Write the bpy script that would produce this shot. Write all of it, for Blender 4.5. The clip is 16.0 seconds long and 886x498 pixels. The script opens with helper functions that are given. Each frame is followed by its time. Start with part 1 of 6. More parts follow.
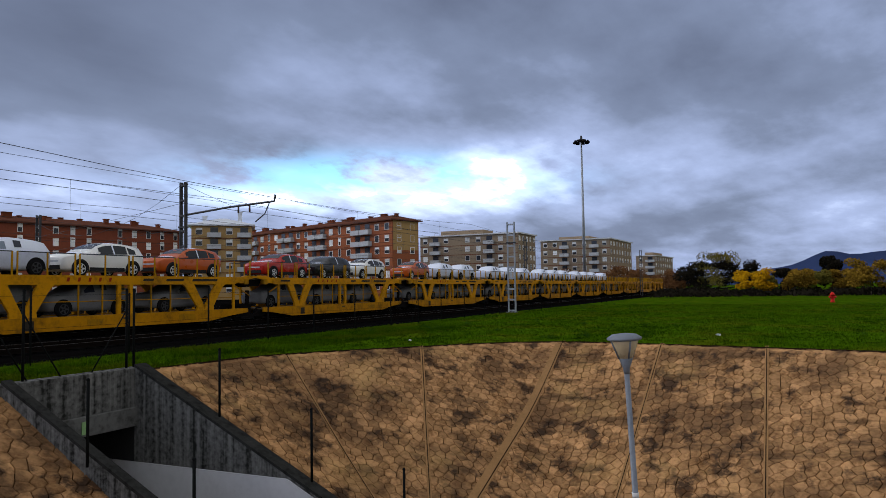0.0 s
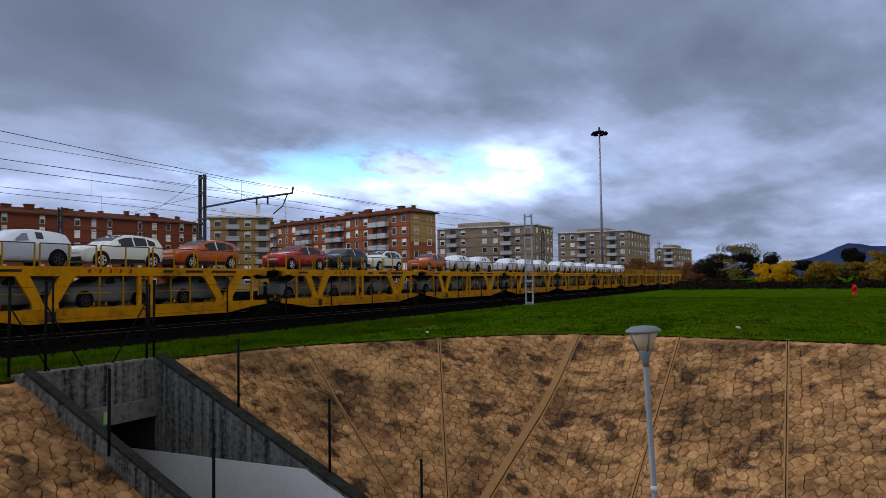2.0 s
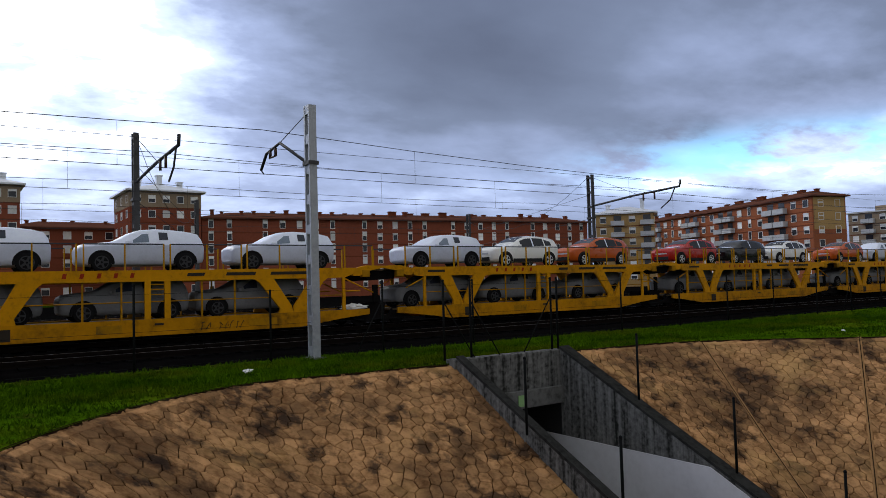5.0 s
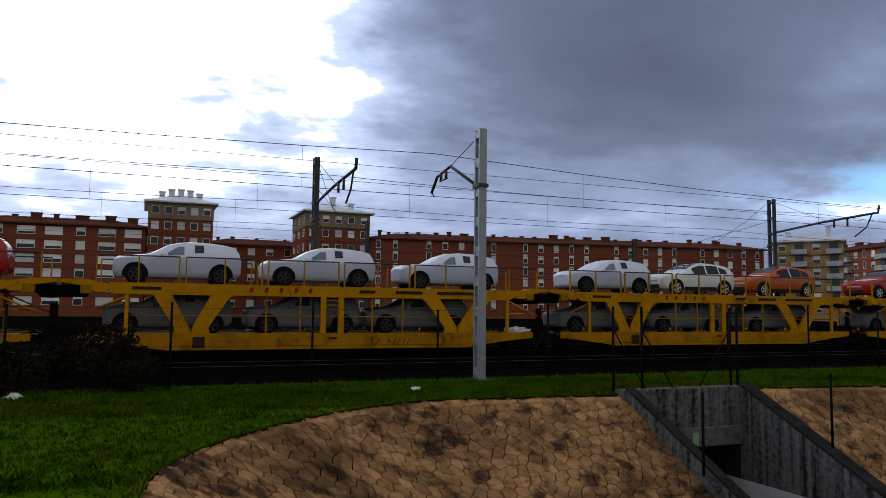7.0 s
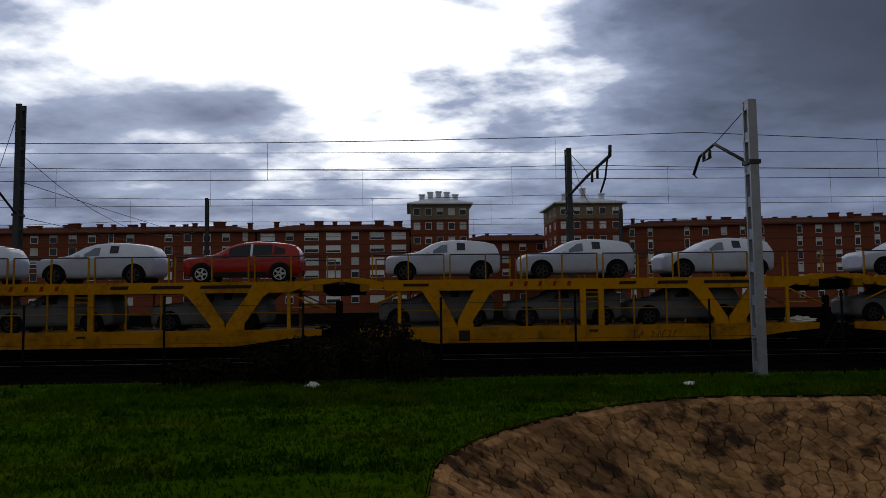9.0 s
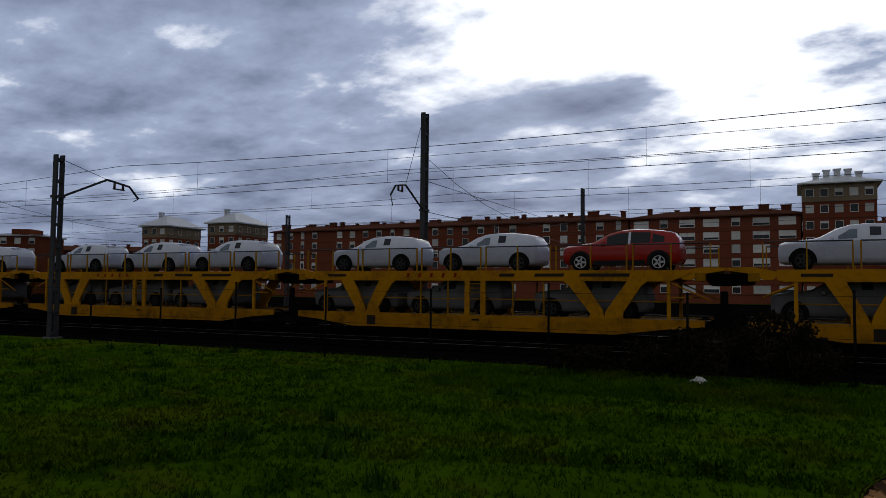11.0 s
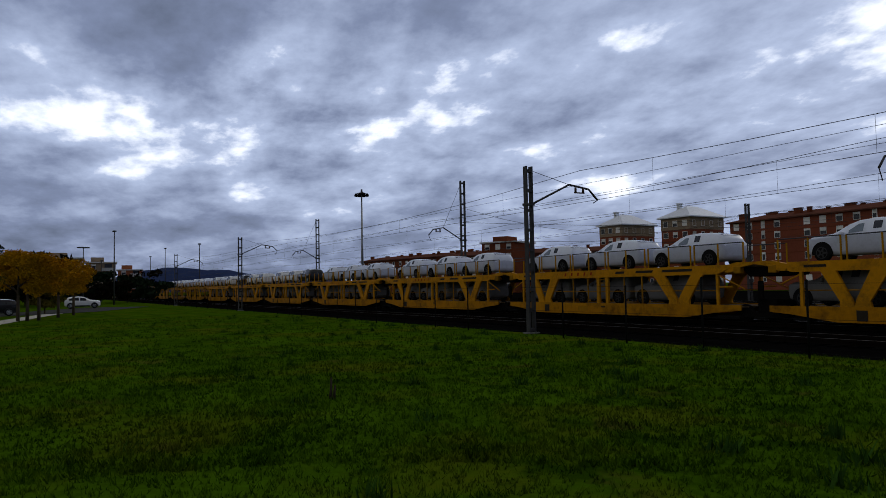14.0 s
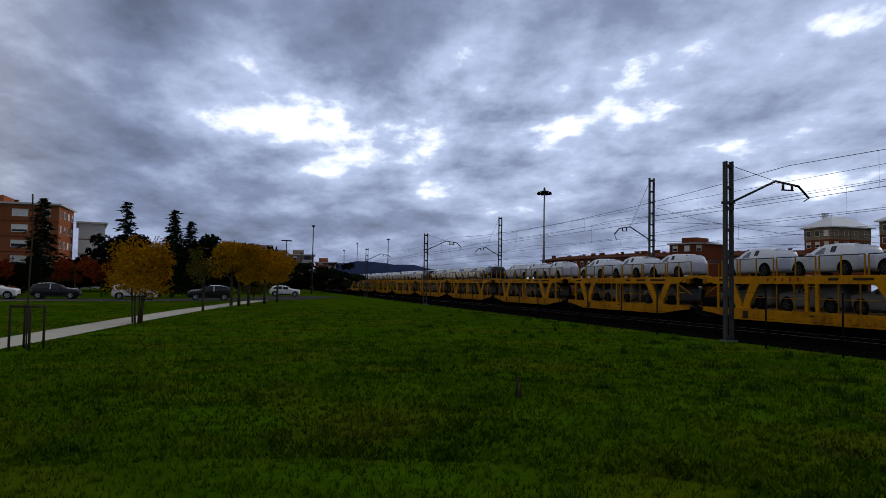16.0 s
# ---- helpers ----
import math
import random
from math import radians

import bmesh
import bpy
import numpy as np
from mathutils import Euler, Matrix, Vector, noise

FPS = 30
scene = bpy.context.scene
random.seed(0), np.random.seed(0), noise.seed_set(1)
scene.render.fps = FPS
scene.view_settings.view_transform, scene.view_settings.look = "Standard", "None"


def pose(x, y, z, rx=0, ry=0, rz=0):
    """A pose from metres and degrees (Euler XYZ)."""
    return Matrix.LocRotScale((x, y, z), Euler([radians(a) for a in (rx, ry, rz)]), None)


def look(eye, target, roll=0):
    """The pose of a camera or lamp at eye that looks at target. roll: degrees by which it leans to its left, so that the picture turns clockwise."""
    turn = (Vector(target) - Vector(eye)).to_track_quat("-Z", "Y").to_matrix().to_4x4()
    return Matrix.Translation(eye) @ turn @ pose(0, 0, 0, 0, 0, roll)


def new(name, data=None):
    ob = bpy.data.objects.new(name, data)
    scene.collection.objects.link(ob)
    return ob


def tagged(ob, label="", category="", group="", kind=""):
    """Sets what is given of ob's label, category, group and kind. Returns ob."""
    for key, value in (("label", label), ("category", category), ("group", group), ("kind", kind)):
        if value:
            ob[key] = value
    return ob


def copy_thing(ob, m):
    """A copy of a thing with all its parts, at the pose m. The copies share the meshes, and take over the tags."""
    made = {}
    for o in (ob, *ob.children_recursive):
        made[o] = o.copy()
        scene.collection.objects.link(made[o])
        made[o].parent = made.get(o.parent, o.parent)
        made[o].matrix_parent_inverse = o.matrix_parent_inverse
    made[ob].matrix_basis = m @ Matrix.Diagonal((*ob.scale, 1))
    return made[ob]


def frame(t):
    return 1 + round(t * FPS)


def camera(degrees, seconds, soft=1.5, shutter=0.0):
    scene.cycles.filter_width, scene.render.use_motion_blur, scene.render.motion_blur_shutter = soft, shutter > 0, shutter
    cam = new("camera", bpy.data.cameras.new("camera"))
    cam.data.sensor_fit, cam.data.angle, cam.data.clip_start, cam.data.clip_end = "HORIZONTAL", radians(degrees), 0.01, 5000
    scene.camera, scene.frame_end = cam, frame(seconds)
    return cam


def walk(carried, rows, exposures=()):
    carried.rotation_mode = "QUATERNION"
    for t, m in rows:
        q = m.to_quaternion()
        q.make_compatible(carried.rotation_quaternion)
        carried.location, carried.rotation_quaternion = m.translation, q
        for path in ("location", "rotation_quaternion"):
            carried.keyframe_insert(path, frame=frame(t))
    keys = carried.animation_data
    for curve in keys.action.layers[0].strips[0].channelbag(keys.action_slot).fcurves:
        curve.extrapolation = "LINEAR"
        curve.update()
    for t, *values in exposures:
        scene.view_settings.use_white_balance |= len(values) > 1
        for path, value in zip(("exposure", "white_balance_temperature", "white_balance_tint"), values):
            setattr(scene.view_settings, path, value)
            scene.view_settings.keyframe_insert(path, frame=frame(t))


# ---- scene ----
cam = camera(62.5, 16.0, soft=0.8)

PATH = [
    (0, (0.553, 1.054, 1.923), (2.37, 1.881, 2.031), -0.9),
    (0.5, (0.553, 1.065, 1.924), (2.353, 1.932, 2.001), -0.7),
    (1, (0.557, 1.065, 1.922), (2.364, 1.918, 2.015), -0.7),
    (1.5, (0.565, 1.067, 1.919), (2.362, 1.941, 1.999), -1.1),
    (2, (0.572, 1.071, 1.919), (2.37, 1.941, 2.006), -0.8),
    (2.5, (0.551, 1.081, 1.926), (2.343, 1.965, 2.002), -0.6),
    (3, (0.485, 1.107, 1.932), (2.223, 2.092, 2.023), -0.2),
    (3.5, (0.394, 1.096, 1.936), (2.003, 2.279, 2.049), 0.2),
    (4, (0.287, 1.04, 1.931), (1.768, 2.38, 2.032), -0.7),
    (4.5, (0.194, 0.987, 1.931), (1.508, 2.491, 2.045), -0.9),
    (4.7, (0.168, 0.984, 1.931), (1.399, 2.557, 2.034), -1.4),
    (6.8, (-0.004, 1.156, 1.946), (0.818, 2.974, 2.089), 1.0),
    (7, (-0.008, 1.178, 1.946), (0.744, 3.024, 2.109), 0.6),
    (7.5, (-0.008, 1.263, 1.949), (0.561, 3.172, 2.118), 0.4),
    (8, (-0.03, 1.34, 1.95), (0.371, 3.293, 2.101), -0.3),
    (8.5, (-0.077, 1.393, 1.949), (0.181, 3.371, 2.101), 0.1),
    (9, (-0.142, 1.464, 1.94), (-0.052, 3.457, 2.083), -0.7),
    (9.5, (-0.216, 1.571, 1.934), (-0.506, 3.545, 2.061), -1.3),
    (9.7, (-0.244, 1.61, 1.934), (-0.747, 3.543, 2.044), 0.6),
    (11.8, (-0.525, 1.916, 1.961), (-1.581, 3.609, 2.091), 0.0),
    (12, (-0.561, 1.947, 1.962), (-1.705, 3.582, 2.092), 0.0),
    (12.5, (-0.675, 2.032, 1.972), (-2.017, 3.508, 2.123), -0.2),
    (13, (-0.805, 2.108, 1.981), (-2.322, 3.401, 2.15), -1.1),
    (13.5, (-0.921, 2.144, 1.984), (-2.55, 3.295, 2.129), -0.8),
    (14, (-1.029, 2.13, 1.98), (-2.77, 3.109, 2.084), -1.0),
    (14.5, (-1.146, 2.088, 1.978), (-2.947, 2.952, 2.074), -1.6),
    (15, (-1.264, 2.059, 1.971), (-3.092, 2.865, 2.065), -1.4),
    (15.5, (-1.366, 2.076, 1.96), (-3.255, 2.729, 2.031), -0.1),
    (16, (-1.443, 2.137, 1.952), (-3.371, 2.661, 2.052), 1.0),
]
# ---- settings of the light and plan ----
EXPO = [(0.0, 0.12), (3.0, 0.12), (4.7, 0.08), (7.0, -0.32), (8.0, -0.8), (9.5, -1.48), (12.0, -1.14), (13.5, -0.98), (16.0, -0.74)]
SKY_STRENGTH, SUN_STRENGTH = 1.0, 0.5
CLOUD_BASE, CLOUD_CONTRAST, BACK_DIM = 0.44, 1.6, 0.06
CLOUD_STOPS = [(0.0, (0.105, 0.128, 0.20)), (0.3, (0.20, 0.247, 0.375)), (0.55, (0.40, 0.49, 0.76)), (0.8, (0.86, 1.02, 1.42)), (1.0, (2.7, 2.8, 3.0))]
# bearing, elevation, half width and half height in degrees, amount
LOBES = [((106, 25, 19, 11), 0.7), ((90, 21, 13, 8), 0.45), ((78, 20, 9, 6), 0.34), ((70, 14, 10, 4), 0.18), ((107, 14.5, 9, 2.6), -0.42), ((122, 22, 7, 5), -0.15), ((86, 11, 12, 5), 0.22), ((30, 7.5, 14, 1.9), 0.46), ((20, 9.5, 5, 1.6), 0.3), ((166, 14, 16, 3.2), 0.13), ((171, 12, 12, 2.0), 0.10), ((29.0, 9.4, 3.6, 1.3), 0.32), ((150, 13, 45, 14), 0.25), ((10, 35, 50, 24), -0.20), ((54, 20, 15, 10), -0.26), ((44, 16, 9, 7), -0.10), ((148, 17, 30, 9), 0.07), ((126, 18, 10, 7), -0.05), ((106, 9.5, 13, 4.5), 0.05), ((141, 17, 9, 7), -0.05), ((135, 22, 14, 8), -0.12)]
# x, y, height, arm across the track, width, lattice (1: backlit dark steel)
MASTS = [(8.52, 19.4, 6.95, 3.5, 0.34, 0), (-25.65, 20.1, 6.94, 3.5, 0.34, 1), (53.7, 19.5, 6.95, 0, 0.62, 2), (-73.8, 20.0, 7.25, 3.5, 0.4, 1), (-111, 20.0, 7.4, 3.5, 0.4, 1),
         (6.58, 31.8, 8.33, -6.4, 0.40, 1), (32.3, 31.8, 8.24, -6.4, 0.42, 1), (-16.1, 31.8, 10.23, -2.9, 0.42, 1), (-50.5, 31.8, 10.37, -2.9, 0.42, 1), (-84.4, 31.8, 10.37, -2.9, 0.42, 1),
         (-16.4, 60.5, 10.43, 0, 0.5, 1), (-46.5, 60.5, 9.3, 0, 0.5, 1), (17.2, 60.5, 9.3, 0, 0.5, 1), (44.5, 60.5, 9.0, 0, 0.5, 1), (95, 31.8, 8.4, 0, 0.42, 1), (128, 22, 8, 0, 0.4, 1)]
HIGH_MASTS = [(150, 37, 32.5), (-156, 68, 24)]
LAMP = (9.95, 2.60, 1.30)
walk(cam, [(t, look(eye, aim, lean)) for t, eye, aim, lean in PATH], exposures=EXPO)

# ---- world, sun ----
SUN_BEARING, SUN_ELEV = 103.0, 27.0


def direction(bearing, elev):
    b, e = radians(bearing), radians(elev)
    return Vector((math.cos(b) * math.cos(e), math.sin(b) * math.cos(e), math.sin(e)))


world = bpy.data.worlds.new("overcast_sky")
scene.world = world
world.use_nodes = True
wt = world.node_tree
wt.nodes.clear()


def wn(kind, **kw):
    n = wt.nodes.new(kind)
    for k, v in kw.items():
        n.inputs[k].default_value = v
    return n


def wmath(op, a, b=None, clamp=False):
    n = wt.nodes.new("ShaderNodeMath")
    n.operation, n.use_clamp = op, clamp
    for i, q in enumerate((a, b)):
        if q is None:
            continue
        if isinstance(q, (int, float)):
            n.inputs[i].default_value = q
        else:
            wt.links.new(q, n.inputs[i])
    return n.outputs[0]


def wramp(value, stops):
    n = wt.nodes.new("ShaderNodeValToRGB")
    els = n.color_ramp.elements
    while len(els) < len(stops):
        els.new(0.5)
    for el, (p, c) in zip(els, stops):
        el.position, el.color = p, (*c, 1)
    wt.links.new(value, n.inputs[0])
    return n.outputs[0]


def wmix(fac, a, b):
    n = wt.nodes.new("ShaderNodeMix")
    n.data_type = "RGBA"
    for sock, q in ((n.inputs[0], fac), (n.inputs[6], a), (n.inputs[7], b)):
        if isinstance(q, (int, float)):
            sock.default_value = q
        elif isinstance(q, tuple):
            sock.default_value = (*q, 1)
        else:
            wt.links.new(q, sock)
    return n.outputs[2]


sky = wt.nodes.new("ShaderNodeTexSky")
sky.sky_type, sky.sun_disc = "NISHITA", False
sky.sun_elevation, sky.sun_rotation = radians(SUN_ELEV), radians(90 - SUN_BEARING)
sky.air_density, sky.dust_density = 1.2, 1.5
tc = wt.nodes.new("ShaderNodeTexCoord")
vec = tc.outputs["Generated"]
sep = wt.nodes.new("ShaderNodeSeparateXYZ")
wt.links.new(vec, sep.inputs[0])
# cloud layer: directions laid on a plane overhead, so that clouds crowd towards the horizon
up = wmath("ADD", wmath("MAXIMUM", sep.outputs[2], 0.0), 0.22)
flat = wt.nodes.new("ShaderNodeCombineXYZ")
wt.links.new(wmath("DIVIDE", sep.outputs[0], up), flat.inputs[0])
wt.links.new(wmath("DIVIDE", sep.outputs[1], up), flat.inputs[1])


def cloud_noise(scale, detail, rough, dist, off):
    mp = wt.nodes.new("ShaderNodeMapping")
    mp.inputs["Location"].default_value = off
    mp.inputs["Rotation"].default_value = (0, 0, radians(20))
    mp.inputs["Scale"].default_value = (1.0, 1.25, 1.0)
    wt.links.new(flat.outputs[0], mp.inputs[0])
    n = wn("ShaderNodeTexNoise", Scale=scale, Detail=detail, Roughness=rough, Distortion=dist)
    wt.links.new(mp.outputs[0], n.inputs["Vector"])
    return n.outputs[0]


def lobe(bearing, elev, wide, tall):
    """A soft spot in the cloud cover round a direction: 1 in its middle."""
    d = direction(bearing, elev)
    side = Vector((-d.y, d.x, 0)).normalized()
    topw = d.cross(side) * -1
    acc = None
    dots = []
    for axis in (side, topw, d):
        dp = wt.nodes.new("ShaderNodeVectorMath")
        dp.operation = "DOT_PRODUCT"
        wt.links.new(vec, dp.inputs[0])
        dp.inputs[1].default_value = axis
        dots.append(dp.outputs["Value"])
    a = wmath("DIVIDE", dots[0], math.sin(radians(wide)))
    b = wmath("DIVIDE", dots[1], math.sin(radians(tall)))
    r = wmath("ADD", wmath("MULTIPLY", a, a), wmath("MULTIPLY", b, b))
    g = wmath("POWER", 2.718, wmath("MULTIPLY", r, -1.0))
    return wmath("MULTIPLY", g, wmath("MULTIPLY", dots[2], 2.5, True))


big = cloud_noise(0.9, 6, 0.48, 0.0, (3.1, 1.7, 0))
fine = cloud_noise(2.8, 8, 0.57, 0.0, (7.7, 2.2, 0))
cover = wmath("ADD", wmath("MULTIPLY", big, 0.60), wmath("MULTIPLY", fine, 0.40))
thin = None
for args, amount in LOBES:
    g = wmath("MULTIPLY", lobe(*args), amount)
    thin = g if thin is None else wmath("ADD", thin, g)
puffs = wmath("MULTIPLY", wmath("MULTIPLY", wmath("SUBTRACT", cloud_noise(3.0, 6, 0.55, 0.0, (1.3, 5.2, 0)), 0.59), 4.0, True), wmath("MULTIPLY", lobe(152, 16, 34, 6), 0.32))
thin = wmath("ADD", wmath("MULTIPLY", thin, wmath("ADD", wmath("MULTIPLY", fine, 1.5), 0.25)), puffs)
light = wmath("ADD", wmath("MULTIPLY", wmath("SUBTRACT", cover, 0.5), CLOUD_CONTRAST), wmath("ADD", thin, wmath("ADD", wmath("MULTIPLY", sep.outputs[1], BACK_DIM), CLOUD_BASE)))
cloud = wramp(light, CLOUD_STOPS)
# thick cloud overhead and away from the sun is a neutral grey
grey = wt.nodes.new("ShaderNodeHueSaturation")
grey.inputs["Saturation"].default_value = 0.12
wt.links.new(cloud, grey.inputs["Color"])
neutral = wmath("ADD", wmath("MULTIPLY", wmath("ADD", sep.outputs[2], -0.42), 3.0, True), wmath("MULTIPLY", wmath("ADD", sep.outputs[1], 0.15), -2.5, True), True)
cloud = wmix(neutral, cloud, grey.outputs[0])
# gaps of open sky where the cover is thinnest
open_fac = wmath("MULTIPLY", wmath("MULTIPLY", wmath("SUBTRACT", fine, 0.40), 8.0, True), wmath("MULTIPLY", lobe(30, 8.7, 10, 1.5), 1.5), True)
cloud = wmix(0.003, cloud, sky.outputs[0])
col = wmix(wmath("MULTIPLY", open_fac, 0.8), cloud, (0.40, 0.98, 1.6))
bg = wn("ShaderNodeBackground", Strength=SKY_STRENGTH)
wt.links.new(col, bg.inputs[0])
wo = wt.nodes.new("ShaderNodeOutputWorld")
wt.links.new(bg.outputs[0], wo.inputs[0])

sun_data = bpy.data.lights.new("sun", "SUN")
sun_data.energy, sun_data.angle, sun_data.color = SUN_STRENGTH, radians(14), (1.0, 0.93, 0.82)
sun = new("sun", sun_data)
sun.matrix_world = look((0, 0, 60), Vector((0, 0, 60)) - direction(SUN_BEARING, SUN_ELEV))


# ---- materials ----
def mat(name, color, rough=0.7, metal=0.0, var=0.25, grain=20.0, coarse=1.5, bump=0.15, tint=None, island=0.0, coat=0.0, streak=0.0, sharp=1.0):
    """A surface with fine grain and coarse wear; tint is the colour of its stains."""
    m = bpy.data.materials.new(name)
    m.use_nodes = True
    t = m.node_tree
    p = t.nodes["Principled BSDF"]
    p.inputs["Roughness"].default_value, p.inputs["Metallic"].default_value = rough, metal
    p.inputs["Coat Weight"].default_value = coat
    p.inputs["Specular IOR Level"].default_value = 0.35 if rough < 0.45 else 0.15 if rough < 0.7 else 0.0
    p.inputs["IOR"].default_value = 1.5 if rough < 0.45 else 1.3 if rough < 0.7 else 1.0
    co = t.nodes.new("ShaderNodeTexCoord")
    geo = t.nodes.new("ShaderNodeNewGeometry")
    ns = []
    for sc, det in ((grain, 4), (coarse, 5)):
        n = t.nodes.new("ShaderNodeTexNoise")
        n.inputs["Scale"].default_value, n.inputs["Detail"].default_value, n.inputs["Roughness"].default_value = sc, det, 0.6
        if streak and sc == coarse:
            mp = t.nodes.new("ShaderNodeMapping")
            mp.inputs["Scale"].default_value = (1, 1, streak)
            t.links.new(geo.outputs["Position"], mp.inputs[0])
            t.links.new(mp.outputs[0], n.inputs["Vector"])
        else:
            t.links.new(geo.outputs["Position"], n.inputs["Vector"])
        ns.append(n.outputs[0])
    ramp = t.nodes.new("ShaderNodeValToRGB")
    dark = tuple(c * (1 - var) for c in color) if tint is None else tint
    lite = tuple(min(1, c * (1 + var * 0.6)) for c in color)
    els = ramp.color_ramp.elements
    els[0].position, els[0].color = 0.5 - 0.18 / sharp, (*dark, 1)
    els[1].position, els[1].color = 0.5 + 0.18 / sharp, (*lite, 1)
    mid = els.new(0.5)
    mid.color = (*color, 1)
    add = t.nodes.new("ShaderNodeMath")
    add.operation = "MULTIPLY_ADD"
    add.inputs[1].default_value = 0.4
    t.links.new(ns[0], add.inputs[0])
    sc2 = t.nodes.new("ShaderNodeMath")
    sc2.operation = "MULTIPLY"
    sc2.inputs[1].default_value = 0.6
    t.links.new(ns[1], sc2.inputs[0])
    t.links.new(sc2.outputs[0], add.inputs[2])
    t.links.new(add.outputs[0], ramp.inputs[0])
    out = ramp.outputs[0]
    if island:
        oi = t.nodes.new("ShaderNodeObjectInfo")
        sm = t.nodes.new("ShaderNodeMath")
        sm.operation = "ADD"
        t.links.new(oi.outputs["Random"], sm.inputs[0])
        t.links.new(geo.outputs["Random Per Island"], sm.inputs[1])
        fr = t.nodes.new("ShaderNodeMath")
        fr.operation = "FRACT"
        t.links.new(sm.outputs[0], fr.inputs[0])
        mr = t.nodes.new("ShaderNodeMapRange")
        mr.inputs["To Min"].default_value, mr.inputs["To Max"].default_value = 1 - island, 1 + island
        t.links.new(fr.outputs[0], mr.inputs[0])
        hs = t.nodes.new("ShaderNodeHueSaturation")
        t.links.new(mr.outputs[0], hs.inputs["Value"])
        t.links.new(out, hs.inputs["Color"])
        out = hs.outputs[0]
    t.links.new(out, p.inputs["Base Color"])
    if bump:
        b = t.nodes.new("ShaderNodeBump")
        b.inputs["Strength"].default_value, b.inputs["Distance"].default_value = bump, 0.03
        t.links.new(add.outputs[0], b.inputs["Height"])
        t.links.new(b.outputs[0], p.inputs["Normal"])
    rr = t.nodes.new("ShaderNodeMapRange")
    rr.inputs["To Min"].default_value, rr.inputs["To Max"].default_value = max(0.03, rough - 0.1), min(1, rough + 0.12)
    t.links.new(ns[1], rr.inputs[0])
    t.links.new(rr.outputs[0], p.inputs["Roughness"])
    return m


M = {}
M["grass"] = mat("lawn_grass", (0.040, 0.088, 0.002), 0.9, sharp=1.6, var=0.5, grain=9, coarse=0.35, bump=0.8, tint=(0.026, 0.064, 0.001))
M["blade"] = mat("grass_blades", (0.046, 0.098, 0.0015), 0.8, sharp=2.2, var=0.45, grain=2, coarse=0.22, bump=0, island=0.12, tint=(0.026, 0.062, 0.0006))


def patches(m, rows):
    """Lays blotches of other colours over a surface: offset, scale, from, to, colour, amount."""
    t = m.node_tree
    p = t.nodes["Principled BSDF"]
    cur = p.inputs["Base Color"].links[0].from_socket
    geo = t.nodes.new("ShaderNodeNewGeometry")
    for loc, sc, lo, hi, colr, amount, *stretch in rows:
        mp = t.nodes.new("ShaderNodeMapping")
        mp.inputs["Location"].default_value = loc
        if stretch:
            mp.inputs["Rotation"].default_value, mp.inputs["Scale"].default_value = (0, 0, radians(stretch[0])), (1, stretch[1], 1)
        t.links.new(geo.outputs["Position"], mp.inputs[0])
        n = t.nodes.new("ShaderNodeTexNoise")
        n.inputs["Scale"].default_value, n.inputs["Detail"].default_value, n.inputs["Roughness"].default_value = sc, 6, 0.62
        t.links.new(mp.outputs[0], n.inputs["Vector"])
        mr = t.nodes.new("ShaderNodeMapRange")
        mr.inputs["From Min"].default_value, mr.inputs["From Max"].default_value, mr.inputs["To Max"].default_value = lo, hi, amount
        t.links.new(n.outputs[0], mr.inputs[0])
        mx = t.nodes.new("ShaderNodeMix")
        mx.data_type = "RGBA"
        mx.inputs[7].default_value = (*colr, 1)
        t.links.new(mr.outputs[0], mx.inputs[0])
        t.links.new(cur, mx.inputs[6])
        cur = mx.outputs[2]
    t.links.new(cur, p.inputs["Base Color"])


WORN = (((4, 2, 0), 0.30, 0.50, 0.62, (0.075, 0.095, 0.004), 0.75), ((1, 7, 0), 0.9, 0.53, 0.62, (0.012, 0.034, 0.001), 0.75), ((8, 3, 0), 0.55, 0.60, 0.68, (0.070, 0.062, 0.012), 0.6))
patches(M["grass"], WORN)
patches(M["blade"], WORN)
M["soil"] = mat("pit_soil", (0.022, 0.012, 0.007), 0.95, var=0.4, grain=6, coarse=0.5, bump=0.5, tint=(0.05, 0.034, 0.024))


def slab_material():
    """Ochre cracked slabs with dark water stains and pale worn patches."""
    m = mat("ochre_cracked_slab", (0.41, 0.225, 0.10), 0.95, var=0.4, grain=9, coarse=2.2, bump=0.9, tint=(0.15, 0.07, 0.025), island=0.26)
    patches(m, (((0, 0, 0), 0.42, 0.47, 0.60, (0.040, 0.024, 0.017), 0.6), ((9, 4, 2), 1.3, 0.53, 0.62, (0.024, 0.018, 0.016), 0.85), ((5, 1, 7), 4.5, 0.52, 0.66, (0.13, 0.06, 0.025), 0.6), ((3, 8, 1), 0.5, 0.54, 0.70, (0.55, 0.33, 0.13), 0.6), ((2, 5, 3), 1.5, 0.54, 0.64, (0.030, 0.020, 0.015), 0.6, 15, 0.22)))
    return m


